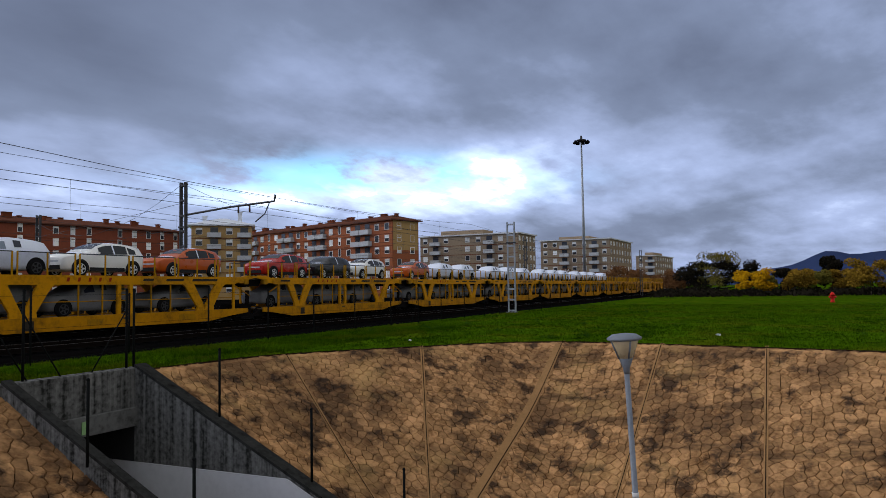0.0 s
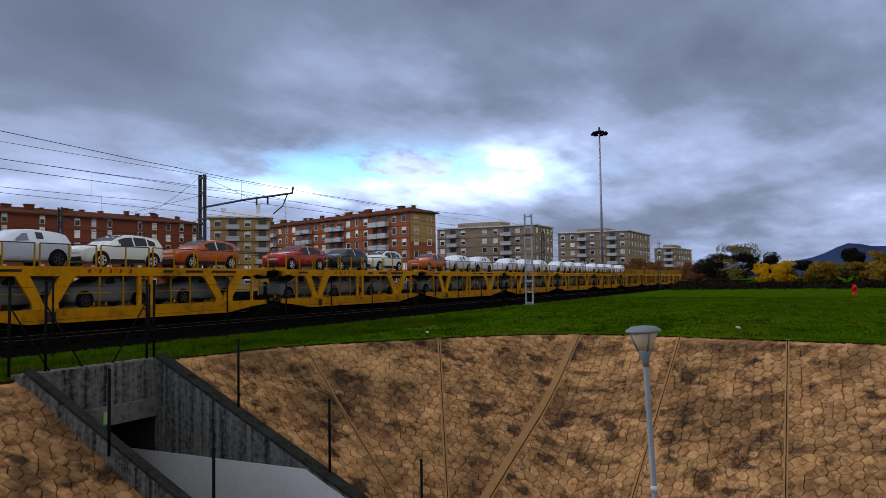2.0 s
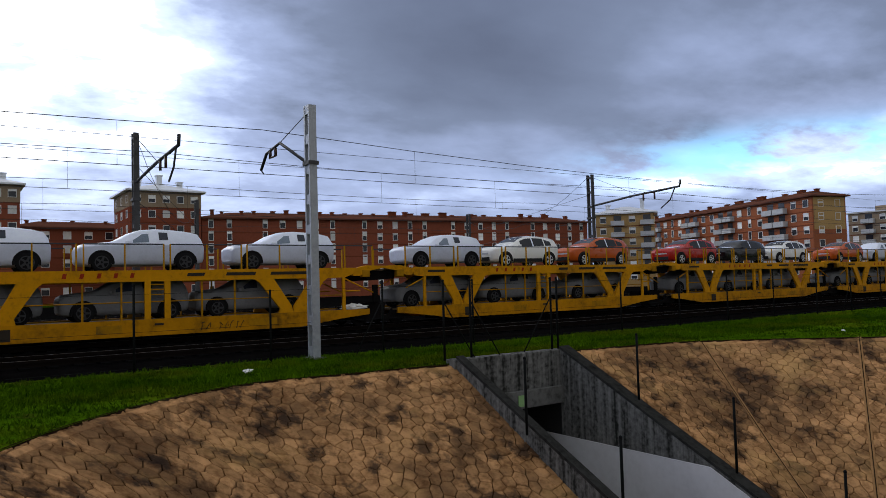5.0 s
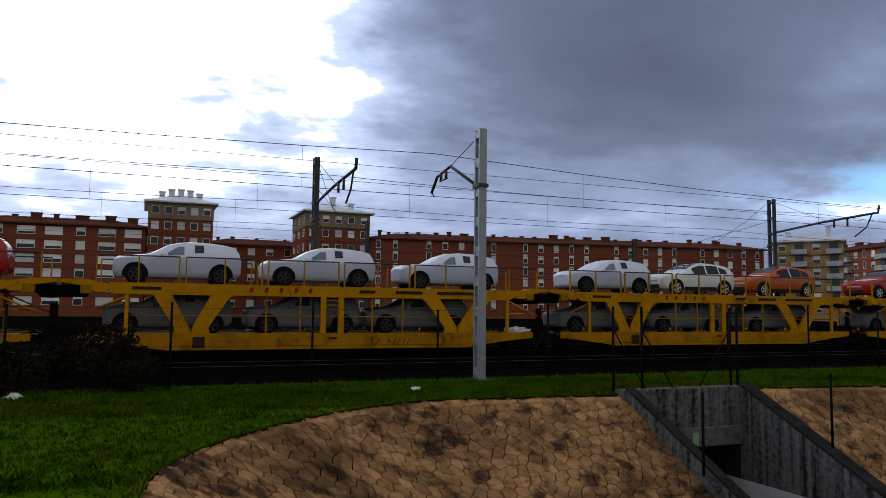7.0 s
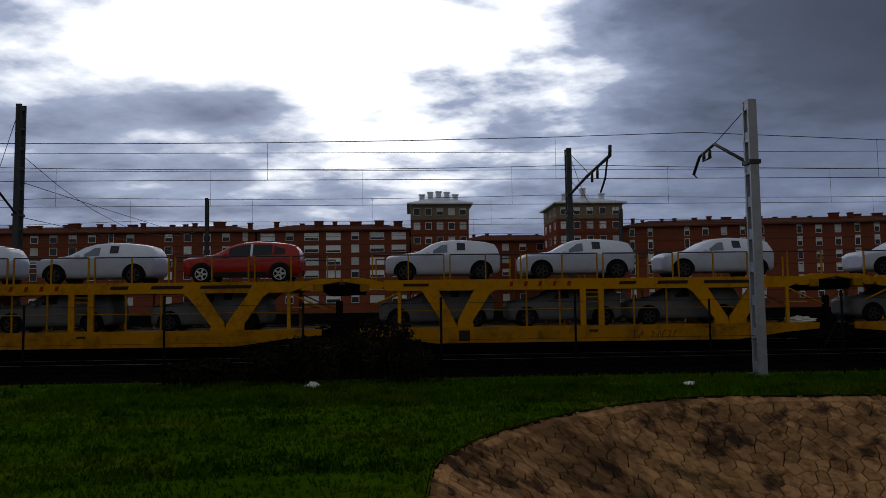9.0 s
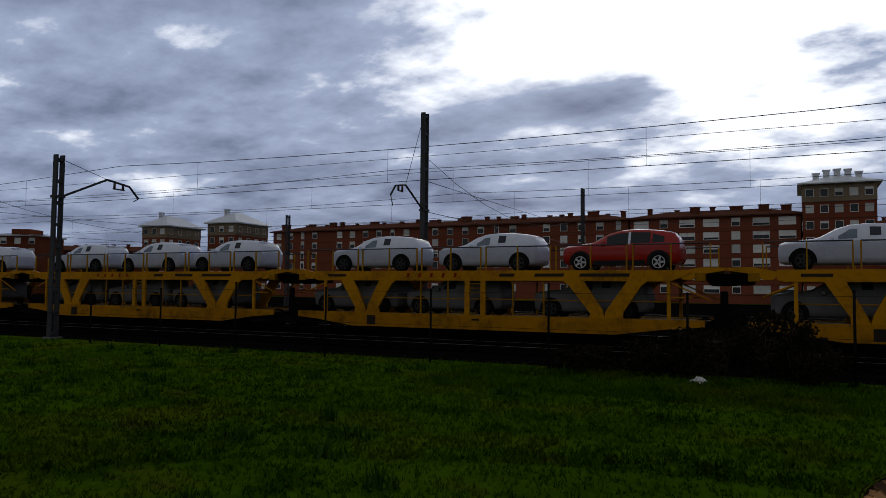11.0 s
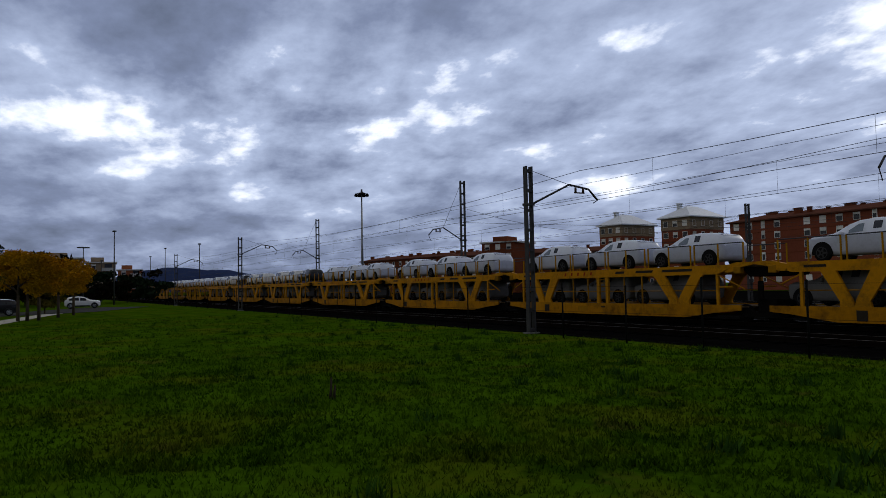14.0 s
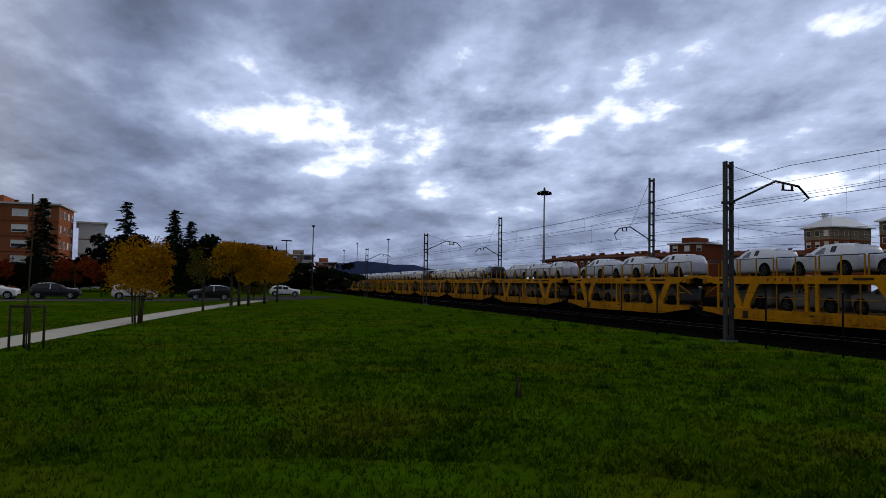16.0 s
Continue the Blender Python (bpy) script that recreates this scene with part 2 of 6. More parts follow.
M["stone"] = slab_material()
M["joint"] = mat("dark_joint_filler", (0.012, 0.009, 0.007), 0.95, bump=0)
M["seam"] = mat("ochre_concrete_seam", (0.33, 0.185, 0.08), 0.9, var=0.25, grain=12, coarse=1.0, bump=0.3)
M["concrete"] = mat("weathered_concrete", (0.105, 0.105, 0.10), 0.9, var=1.1, grain=9, coarse=6.0, bump=0.25, tint=(0.024, 0.024, 0.022), streak=0.035, sharp=1.7)
M["coping"] = mat("blackened_coping", (0.030, 0.030, 0.028), 0.9, var=0.6, grain=9, coarse=3, bump=0.3)
M["concrete_mid"] = mat("grey_concrete_lintel", (0.13, 0.13, 0.125), 0.9, var=0.5, grain=9, coarse=2.5, bump=0.25, tint=(0.04, 0.04, 0.035))
M["concrete_pale"] = mat("pale_concrete", (0.20, 0.20, 0.19), 0.85, var=0.3, grain=8, coarse=1.5, bump=0.2)
M["whitewash"] = mat("whitewashed_wall", (0.60, 0.60, 0.62), 0.8, var=0.12, grain=6, coarse=0.8, bump=0.1)
# the tunnel's shade is put into the colour of its lining
M["dark"] = mat("underpass_shade", (0.03, 0.03, 0.03), 0.9, bump=0.1)
# ballast, rail sides and sleepers: crushed darks put into the colour
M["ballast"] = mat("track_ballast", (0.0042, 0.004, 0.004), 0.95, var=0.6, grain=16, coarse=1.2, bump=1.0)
M["rail"] = mat("worn_steel_rail", (0.07, 0.065, 0.065), 0.45, 0.6, var=0.3)
M["rail_rust"] = mat("near_black_rail_rust", (0.009, 0.007, 0.006), 0.95, var=0.5, bump=0.2)
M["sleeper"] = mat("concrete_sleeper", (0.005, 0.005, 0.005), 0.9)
M["yellow"] = mat("wagon_yellow_paint", (0.57, 0.25, 0.002), 0.5, var=0.28, grain=7, coarse=0.7, bump=0.06, tint=(0.24, 0.11, 0.008))
# grime on the sill, with the shade down there darkening the same yellow
M["yellow_sill"] = mat("grimy_shaded_yellow_sill", (0.44, 0.19, 0.002), 0.6, var=0.45, grain=5, coarse=0.9, bump=0.08, tint=(0.15, 0.07, 0.006))
M["yellow_dirty"] = mat("dirty_yellow_paint", (0.36, 0.17, 0.004), 0.65, var=0.5, grain=6, coarse=1.2, bump=0.1, tint=(0.12, 0.07, 0.015))
M["deckplate"] = mat("rusty_deck_plate", (0.12, 0.085, 0.05), 0.8, 0.3, var=0.4)
M["black"] = mat("black_running_gear", (0.010, 0.009, 0.009), 0.75, var=0.4)
M["red_paint"] = mat("red_marking", (0.30, 0.03, 0.008), 0.6, var=0.2, bump=0)
M["ink"] = mat("dark_marking", (0.035, 0.028, 0.02), 0.6, var=0.2, bump=0)
M["railing"] = mat("railing_paint", (0.46, 0.23, 0.003), 0.55, var=0.3)
M["rail_top"] = mat("dark_rail_bar", (0.06, 0.065, 0.08), 0.5, 0.3)
M["wrap_skirt"] = mat("greyer_wrap_skirt", (0.56, 0.60, 0.72), 0.42, var=0.15, grain=12, coarse=2.0, bump=0.2)
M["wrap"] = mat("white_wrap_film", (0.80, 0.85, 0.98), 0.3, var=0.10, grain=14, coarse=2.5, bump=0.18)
# dust and the upper deck's shade are both put into this grey
M["wrap_low"] = mat("dusty_shaded_wrap_film", (0.17, 0.172, 0.18), 0.5, var=0.2, grain=14, coarse=2.0, bump=0.2)
M["car_red"] = mat("red_car_paint", (0.42, 0.012, 0.006), 0.25, 0.0, var=0.05, bump=0, coat=0.25)
M["car_orange"] = mat("copper_car_paint", (0.50, 0.085, 0.006), 0.28, 0.0, var=0.05, bump=0, coat=0.25)
M["car_black"] = mat("black_car_paint", (0.014, 0.015, 0.018), 0.22, 0.2, var=0.05, bump=0, coat=0.25)
M["car_white"] = mat("white_car_paint", (0.84, 0.84, 0.82), 0.25, 0.0, var=0.04, bump=0, coat=0.25)
M["glass"] = mat("tinted_car_glass", (0.018, 0.022, 0.028), 0.06, 0.0, var=0.1, bump=0)
M["film_glass"] = mat("window_behind_film", (0.20, 0.25, 0.32), 0.15, 0.0, var=0.25, bump=0)
M["film_window"] = mat("filmed_window", (0.030, 0.036, 0.055), 0.2, 0.0, var=0.2, bump=0)
M["tyre"] = mat("rubber_tyre", (0.014, 0.014, 0.015), 0.85)
M["alloy"] = mat("alloy_rim", (0.55, 0.56, 0.58), 0.35, 0.8, var=0.1, bump=0)
M["alloy_dark"] = mat("dark_alloy_rim", (0.045, 0.045, 0.05), 0.4, 0.7, var=0.1, bump=0)
M["cladding"] = mat("grey_plastic_cladding", (0.03, 0.03, 0.032), 0.7)
M["chrome"] = mat("headlight_lens", (0.65, 0.68, 0.72), 0.12, 0.3, var=0.1, bump=0)
M["tail"] = mat("tail_light_red", (0.35, 0.01, 0.01), 0.2, bump=0)
M["galv"] = mat("galvanised_steel", (0.36, 0.38, 0.41), 0.5, 0.55, var=0.25, grain=10, coarse=1.5, bump=0.08)
# weathered steel, darkened further: being seen against the light is put into its colour
M["galv_dark"] = mat("weathered_backlit_steel", (0.075, 0.075, 0.078), 0.6, 0.5, var=0.35, grain=10, coarse=1.5, bump=0.08)
M["fence"] = mat("dark_fence_steel", (0.011, 0.012, 0.012), 0.75, 0.3)
M["wire"] = mat("dark_copper_wire", (0.06, 0.06, 0.065), 0.6, 0.4, bump=0)
M["insul"] = mat("brown_insulator", (0.06, 0.03, 0.02), 0.3)
M["brick"] = mat("red_brick_wall", (0.25, 0.074, 0.042), 0.9, var=0.22, grain=2.5, coarse=0.12, bump=0.1)
M["brick_dark"] = mat("dark_brick", (0.17, 0.052, 0.026), 0.9, var=0.25, grain=2.5, coarse=0.15, bump=0.1)
M["brick_ochre"] = mat("ochre_brick_wall", (0.45, 0.29, 0.12), 0.9, var=0.2, grain=2.5, coarse=0.12, bump=0.1)
M["brick_beige"] = mat("beige_brick_wall", (0.31, 0.235, 0.16), 0.9, var=0.2, grain=2.5, coarse=0.12, bump=0.1)
M["brick_orange"] = mat("orange_brick_wall", (0.34, 0.115, 0.055), 0.9, var=0.2, grain=2.5, coarse=0.12, bump=0.1)
M["render_white"] = mat("white_render", (0.66, 0.66, 0.65), 0.9, var=0.12, grain=2, coarse=0.2, bump=0.1)
M["tiles"] = mat("dark_roof_tiles", (0.13, 0.055, 0.038), 0.9, var=0.35, grain=3, coarse=0.3, bump=0.5)
M["metal_roof"] = mat("pale_metal_roof", (0.72, 0.75, 0.80), 0.45, 0.4, var=0.15)
M["shutter"] = mat("white_roller_shutter", (0.82, 0.82, 0.80), 0.6, var=0.15, bump=0.05, island=0.25)
M["pane"] = mat("dark_window_pane", (0.03, 0.035, 0.045), 0.1, var=0.4, bump=0)
M["balcony"] = mat("pale_balcony_panel", (0.52, 0.53, 0.54), 0.7, var=0.2)
M["bark"] = mat("grey_brown_bark", (0.07, 0.055, 0.04), 0.95, var=0.4, bump=0.6)
M["leaf_yellow"] = mat("yellow_autumn_leaves", (0.46, 0.24, 0.006), 0.8, var=0.35, grain=4, coarse=1.0, bump=0, island=0.35)
M["leaf_gold"] = mat("dull_golden_leaves", (0.19, 0.11, 0.014), 0.85, var=0.5, grain=4, coarse=0.6, bump=0, island=0.4)
M["leaf_olive"] = mat("olive_leaves", (0.12, 0.10, 0.018), 0.8, var=0.4, grain=4, coarse=1.0, bump=0, island=0.35)
M["leaf_red"] = mat("rust_red_leaves", (0.26, 0.055, 0.015), 0.8, var=0.35, grain=4, coarse=1.0, bump=0, island=0.35)
M["leaf_dark"] = mat("dark_conifer_needles", (0.018, 0.032, 0.016), 0.85, var=0.4, grain=4, coarse=1.0, bump=0, island=0.3)
M["leaf_brown"] = mat("russet_bare_scrub", (0.13, 0.06, 0.025), 0.9, var=0.4, grain=4, coarse=1.0, bump=0, island=0.3)
M["scrub"] = mat("bare_dark_scrub", (0.014, 0.012, 0.008), 0.9, var=0.4, bump=0, island=0.4)
# the blue haze of distance is painted into the wooded hills' colour
M["hill"] = mat("hazy_blue_hill", (0.030, 0.046, 0.11), 1.0, var=0.25, grain=0.02, coarse=0.004, bump=0)
M["path"] = mat("pale_gravel_path", (0.50, 0.48, 0.42), 0.95, var=0.15, grain=10, coarse=0.5, bump=0.2)
M["asphalt"] = mat("car_park_asphalt", (0.06, 0.06, 0.06), 0.9, var=0.3)
M["red_hydrant"] = mat("red_hydrant_paint", (0.55, 0.02, 0.015), 0.45)
M["lamp_grey"] = mat("grey_lamp_paint", (0.20, 0.22, 0.25), 0.45, 0.2, var=0.2)
M["lamp_glass"] = mat("amber_tinted_diffuser", (0.50, 0.40, 0.24), 0.25, var=0.3, bump=0)
M["litter"] = mat("white_litter", (0.75, 0.75, 0.73), 0.6)
M["wood"] = mat("weathered_stake_wood", (0.05, 0.04, 0.03), 0.9)


# ---- mesh tools ----
def box(bm, x0, y0, z0, x1, y1, z1, mi=0):
    v = [bm.verts.new((x, y, z)) for z in (z0, z1) for y in (y0, y1) for x in (x0, x1)]
    for f in ((0, 2, 3, 1), (4, 5, 7, 6), (0, 1, 5, 4), (2, 6, 7, 3), (0, 4, 6, 2), (1, 3, 7, 5)):
        bm.faces.new([v[i] for i in f]).material_index = mi


def prism(bm, pts, y0, y1, mi=0):
    """A plate with the outline pts in x and z, from y0 to y1."""
    a = [bm.verts.new((x, y0, z)) for x, z in pts]
    b = [bm.verts.new((x, y1, z)) for x, z in pts]
    fs = [bm.faces.new(a), bm.faces.new(b[::-1])]
    n = len(pts)
    fs += [bm.faces.new((a[i], b[i], b[(i + 1) % n], a[(i + 1) % n])) for i in range(n)]
    for f in fs:
        f.material_index = mi
    return fs


def rod(bm, p0, p1, r0, r1=None, n=8, mi=0, caps=True):
    p0, p1 = Vector(p0), Vector(p1)
    r1 = r0 if r1 is None else r1
    d = (p1 - p0).normalized()
    s = d.orthogonal().normalized()
    u = d.cross(s)
    rings = []
    for p, r in ((p0, r0), (p1, r1)):
        rings.append([bm.verts.new(p + (s * math.cos(2 * math.pi * i / n) + u * math.sin(2 * math.pi * i / n)) * r) for i in range(n)])
    for i in range(n):
        f = bm.faces.new((rings[0][i], rings[0][(i + 1) % n], rings[1][(i + 1) % n], rings[1][i]))
        f.smooth, f.material_index = n > 5, mi
    if caps:
        bm.faces.new(rings[0][::-1]).material_index = mi
        bm.faces.new(rings[1]).material_index = mi


def tube(bm, pts, r, n=6, mi=0):
    """A bent rod through pts, in one piece."""
    pts = [Vector(p) for p in pts]
    rings = []
    for i, p in enumerate(pts):
        d = (pts[min(i + 1, len(pts) - 1)] - pts[max(i - 1, 0)]).normalized()
        s = d.cross(Vector((0.31, 0.17, 0.93))).normalized()
        u = d.cross(s)
        rings.append([bm.verts.new(p + (s * math.cos(2 * math.pi * k / n) + u * math.sin(2 * math.pi * k / n)) * r) for k in range(n)])
    for a, b in zip(rings, rings[1:]):
        for k in range(n):
            f = bm.faces.new((a[k], a[(k + 1) % n], b[(k + 1) % n], b[k]))
            f.smooth, f.material_index = True, mi
    bm.faces.new(rings[0][::-1]), bm.faces.new(rings[-1])


def lathe(bm, prof, n=20, mi=0, centre=(0, 0)):
    """Turns the outline prof, of (radius, z), round the z axis."""
    rings = []
    for r, z in prof:
        rings.append([bm.verts.new((centre[0] + r * math.cos(2 * math.pi * i / n), centre[1] + r * math.sin(2 * math.pi * i / n), z)) for i in range(n)])
    for a, b in zip(rings, rings[1:]):
        for i in range(n):
            f = bm.faces.new((a[i], a[(i + 1) % n], b[(i + 1) % n], b[i]))
            f.smooth, f.material_index = True, mi
    bm.faces.new(rings[0][::-1]).material_index = mi
    bm.faces.new(rings[-1]).material_index = mi


def finish(bm, name, mats, bevel=0.0):
    bmesh.ops.recalc_face_normals(bm, faces=bm.faces)
    if bevel:
        bmesh.ops.bevel(bm, geom=list(bm.edges), offset=bevel, segments=1, affect="EDGES", clamp_overlap=True)
    me = bpy.data.meshes.new(name)
    bm.to_mesh(me)
    bm.free()
    for m in (mats if isinstance(mats, (list, tuple)) else [mats]):
        me.materials.append(m)
    return me


def part(name, bm, material, parent=None, label="", bevel=0.0, m=None):
    """Links a bmesh as one mesh object, under a thing or a part if one is given."""
    ob = new(name, finish(bm, name, material, bevel) if isinstance(bm, bmesh.types.BMesh) else bm)
    if parent is not None:
        ob.parent = parent
    if m is not None:
        ob.matrix_basis = m
    if label:
        ob["label"] = label
    return ob


def thing(name, label, category, group="", kind="", m=None):
    ob = new(name)
    ob.empty_display_size = 0.3
    if m is not None:
        ob.matrix_basis = m
    return tagged(ob, label, category, group, kind)


def solid(name, bm, material, label, category, group="", kind="", bevel=0.0, m=None):
    return tagged(part(name, bm, material, None, "", bevel, m), label, category, group, kind)


B = bmesh.new

# ---- ground and pit ----
SLOPE, DEPTH = 0.55, 4.2
RUN = DEPTH / SLOPE
WALL_L, WALL_R, HEAD_Y = 10.5, 13.84, 15.3


def glide(pts, n):
    """A smooth curve through a few corner points, n steps to each."""
    out = []
    for i in range(len(pts) - 1):
        p = [Vector(pts[min(max(k, 0), len(pts) - 1)]) for k in (i - 1, i, i + 1, i + 2)]
        for j in range(n):
            f = j / n
            out.append(0.5 * (2 * p[1] + (p[2] - p[0]) * f + (2 * p[0] - 5 * p[1] + 4 * p[2] - p[3]) * f * f + (3 * p[1] - p[0] - 3 * p[2] + p[3]) * f ** 3))
    return out + [Vector(pts[-1])]


def rim_points():
    """The pit's rim, anticlockwise from the portal's left corner, as (x, y, inward x, inward y)."""
    out = []
    for i in range(9):
        out.append((WALL_L - 0.15 - i * 0.55, 15.5 + 0.05 * i, 0, -1))
    for i in range(1, 25):
        c, q = math.cos(radians(i * 90 / 24)), math.sin(radians(i * 90 / 24))
        out.append((5.95 - 5.85 * q ** 1.32, 10.0 + 5.9 * max(c, 0.0) ** 1.32, q, -c))
    for y, x in ((8.5, -0.02), (7, 0.0), (5.4, 0.3), (3.6, 0.9), (2, 1.3), (0, 1.5), (-3, 1.5), (-6, 1.5), (-9, 1.5), (-12, 1.5), (-15, 1.5)):
        out.append((x, y, 1, 0))
    out.append((1.5, -17, 0.7, 0.7))
    for i in range(1, 12):
        out.append((1.5 + i * 1.5, -17, 0, 1))
    out.append((19.6, -17, -0.7, 0.7))
    for i in range(1, 15):
        y = -17 + i * 23.5 / 14
        out.append((19.6 + 6.1 * (i / 14) ** 0.75, y, -1, 0.02))
    for p in glide([(25.75, 7.4), (25.4, 8.9), (24.4, 10.4), (22.6, 12.0), (20.6, 13.7), (19.1, 14.75), (17.3, 15.4), (WALL_R + 0.15, 15.7)], 4):
        out.append((p.x, p.y, 15.0 - p.x, 7.2 - p.y))
    return out


RIM = rim_points()


def slope_point(u, v):
    """The place u of the way along the rim, v of the way down the slope."""
    k = u * (len(RIM) - 1)
    i = min(int(k), len(RIM) - 2)
    f = k - i
    a, b = RIM[i], RIM[i + 1]
    p = [a[j] * (1 - f) + b[j] * f for j in range(4)]
    n = math.hypot(p[2], p[3])
    return Vector((p[0] + p[2] / n * RUN * v, p[1] + p[3] / n * RUN * v, -DEPTH * v))


bm = B()
outer = [bm.verts.new(p) for p in ((-3000, -3000, 0), (3000, -3000, 0), (3000, 3000, 0), (-3000, 3000, 0))]
inner = [bm.verts.new((p[0], p[1], 0)) for p in RIM]
es = [bm.edges.new((ring[i], ring[(i + 1) % len(ring)])) for ring in (outer, inner) for i in range(len(ring))]
bmesh.ops.triangle_fill(bm, use_beauty=True, use_dissolve=False, edges=es)
hole = [f for f in bm.faces if all(v in set(inner) for v in f.verts) and 4 < f.calc_center_median().x < 25 and f.calc_center_median().y < 15.2]
bmesh.ops.delete(bm, geom=hole, context="FACES_ONLY")
solid("ground", bm, M["grass"], "flat green lawn reaching the railway and the horizon", "ground", kind="structure")

bm = B()
NV = 6
grid = [[bm.verts.new(slope_point(i / (len(RIM) - 1), j / NV) + Vector((0, 0, -0.12))) for j in range(NV + 1)] for i in range(len(RIM))]
for i in range(len(RIM) - 1):
    for j in range(NV):
        bm.faces.new((grid[i][j], grid[i + 1][j], grid[i + 1][j + 1], grid[i][j + 1]))
pit_slope = solid("pit_slope", bm, M["soil"], "ochre cracked earth-coloured slope round a sunken path", "embankment", kind="structure")

bm = B()
box(bm, -2, -18, -DEPTH - 0.3, 28, 40, -DEPTH)
solid("pit_floor", bm, M["concrete_pale"], "pale concrete floor of the sunken path", "pavement", kind="structure")

bm = B()
for i in range(len(RIM) - 1):
    a, b = RIM[i], RIM[i + 1]
    o = []
    for p, w, z in ((a, -0.03, 0.012), (b, -0.03, 0.012), (b, 0.10, -0.14), (a, 0.10, -0.14)):
        n = math.hypot(p[2], p[3])
        o.append(bm.verts.new((p[0] + p[2] / n * w, p[1] + p[3] / n * w, z)))
    bm.faces.new(o)
solid("rim_edging", bm, M["soil"], "thin dark earth edging along the rim of the pit", "edging", kind="structure")

# ---- underpass portal ----
portal = thing("underpass_portal", "streaked grey concrete underpass portal with sloping wing walls", "portal")
bm = B()
OPEN_TOP = -1.26
box(bm, WALL_L - 0.25, HEAD_Y, OPEN_TOP, WALL_R + 0.25, HEAD_Y + 0.35, 0.12)
part("headwall", bm, M["concrete"], portal, bevel=0.02)
bm = B()
box(bm, WALL_L + 0.02, HEAD_Y - 0.12, OPEN_TOP, WALL_R - 0.165, HEAD_Y - 0.004, OPEN_TOP + 0.45)
part("lintel", bm, M["concrete_mid"], portal, "paler concrete lintel over the opening", bevel=0.015)
for nm, x, hw in (("wing_wall", WALL_L - 0.08, 0.09), ("wing_wall", WALL_R, 0.16)):
    bm = B()
    y0, y1 = HEAD_Y - 0.002, 7.2
    zt = lambda y: 0.14 - (HEAD_Y - y) * 0.487
    pts = [(y0, zt(y0)), (y1, zt(y1)), (y1, -DEPTH), (y0, -DEPTH)]
    a = [bm.verts.new((x - hw, y, z)) for y, z in pts]
    b = [bm.verts.new((x + hw, y, z)) for y, z in pts]
    bm.faces.new(a), bm.faces.new(b[::-1])
    for i in range(4):
        bm.faces.new((a[i], b[i], b[(i + 1) % 4], a[(i + 1) % 4]))
    w = part(nm, bm, M["concrete"], portal)
    bm = B()
    pts = [(y0, zt(y0) + 0.07), (y1, zt(y1) + 0.07), (y1, zt(y1) + 0.004), (y0, zt(y0) + 0.004)]
    a = [bm.verts.new((x - hw - 0.02, y, z)) for y, z in pts]
    b = [bm.verts.new((x + hw + 0.02, y, z)) for y, z in pts]
    bm.faces.new(a), bm.faces.new(b[::-1])
    for i in range(4):
        bm.faces.new((a[i], b[i], b[(i + 1) % 4], a[(i + 1) % 4]))
    part("coping", bm, M["coping"], w, "blackened coping strip")
bm = B()
pts = [(HEAD_Y + 5, -2.12), (10.8, -2.12), (7.2, -3.87), (7.2, -DEPTH), (HEAD_Y + 5, -DEPTH)]
a = [bm.verts.new((WALL_R - 0.19, y, z)) for y, z in pts]
b = [bm.verts.new((WALL_R - 0.164, y, z)) for y, z in pts]
bm.faces.new(a), bm.faces.new(b[::-1])
for i in range(5):
    bm.faces.new((a[i], b[i], b[(i + 1) % 5], a[(i + 1) % 5]))
part("painted_dado", bm, M["whitewash"], portal, "white painted lower band of the wing wall")
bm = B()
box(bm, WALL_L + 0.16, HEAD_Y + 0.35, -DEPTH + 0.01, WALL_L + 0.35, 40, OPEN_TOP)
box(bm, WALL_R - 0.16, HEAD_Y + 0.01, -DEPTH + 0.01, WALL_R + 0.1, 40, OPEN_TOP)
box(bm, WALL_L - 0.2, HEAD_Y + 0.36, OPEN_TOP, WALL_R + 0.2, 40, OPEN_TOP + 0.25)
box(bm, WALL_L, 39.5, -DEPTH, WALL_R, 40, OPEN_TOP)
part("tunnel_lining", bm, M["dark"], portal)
bm = B()
box(bm, 12.1, HEAD_Y - 0.14, -1.2, 12.28, HEAD_Y - 0.125, -0.92)
part("notice_plate", bm, mat("green_notice", (0.25, 0.42, 0.18), 0.6), portal, "small pale green notice plate")

# ---- railway ----
bm = B()
NX = 90
xs = [-420 + 840 * i / NX for i in range(NX + 1)]
prof = [(20.0, -0.02), (20.9, 0.10), (34.5, 0.12), (130, 0.10), (132, -0.02)]
rows_ = [[bm.verts.new((x, y + 0.15 * noise.noise((x * 0.3, y, 0)), z)) for y, z in prof] for x in xs]
for a, b in zip(rows_, rows_[1:]):
    for i in range(len(prof) - 1):
        bm.faces.new((a[i], b[i], b[i + 1], a[i + 1]))
solid("ballast_bed", bm, M["ballast"], "near-black track ballast under the railway lines", "track bed", kind="structure")
TRACKS = (22.9, 28.95, 36.2, 41.0, 46.0, 51.0, 56.0)
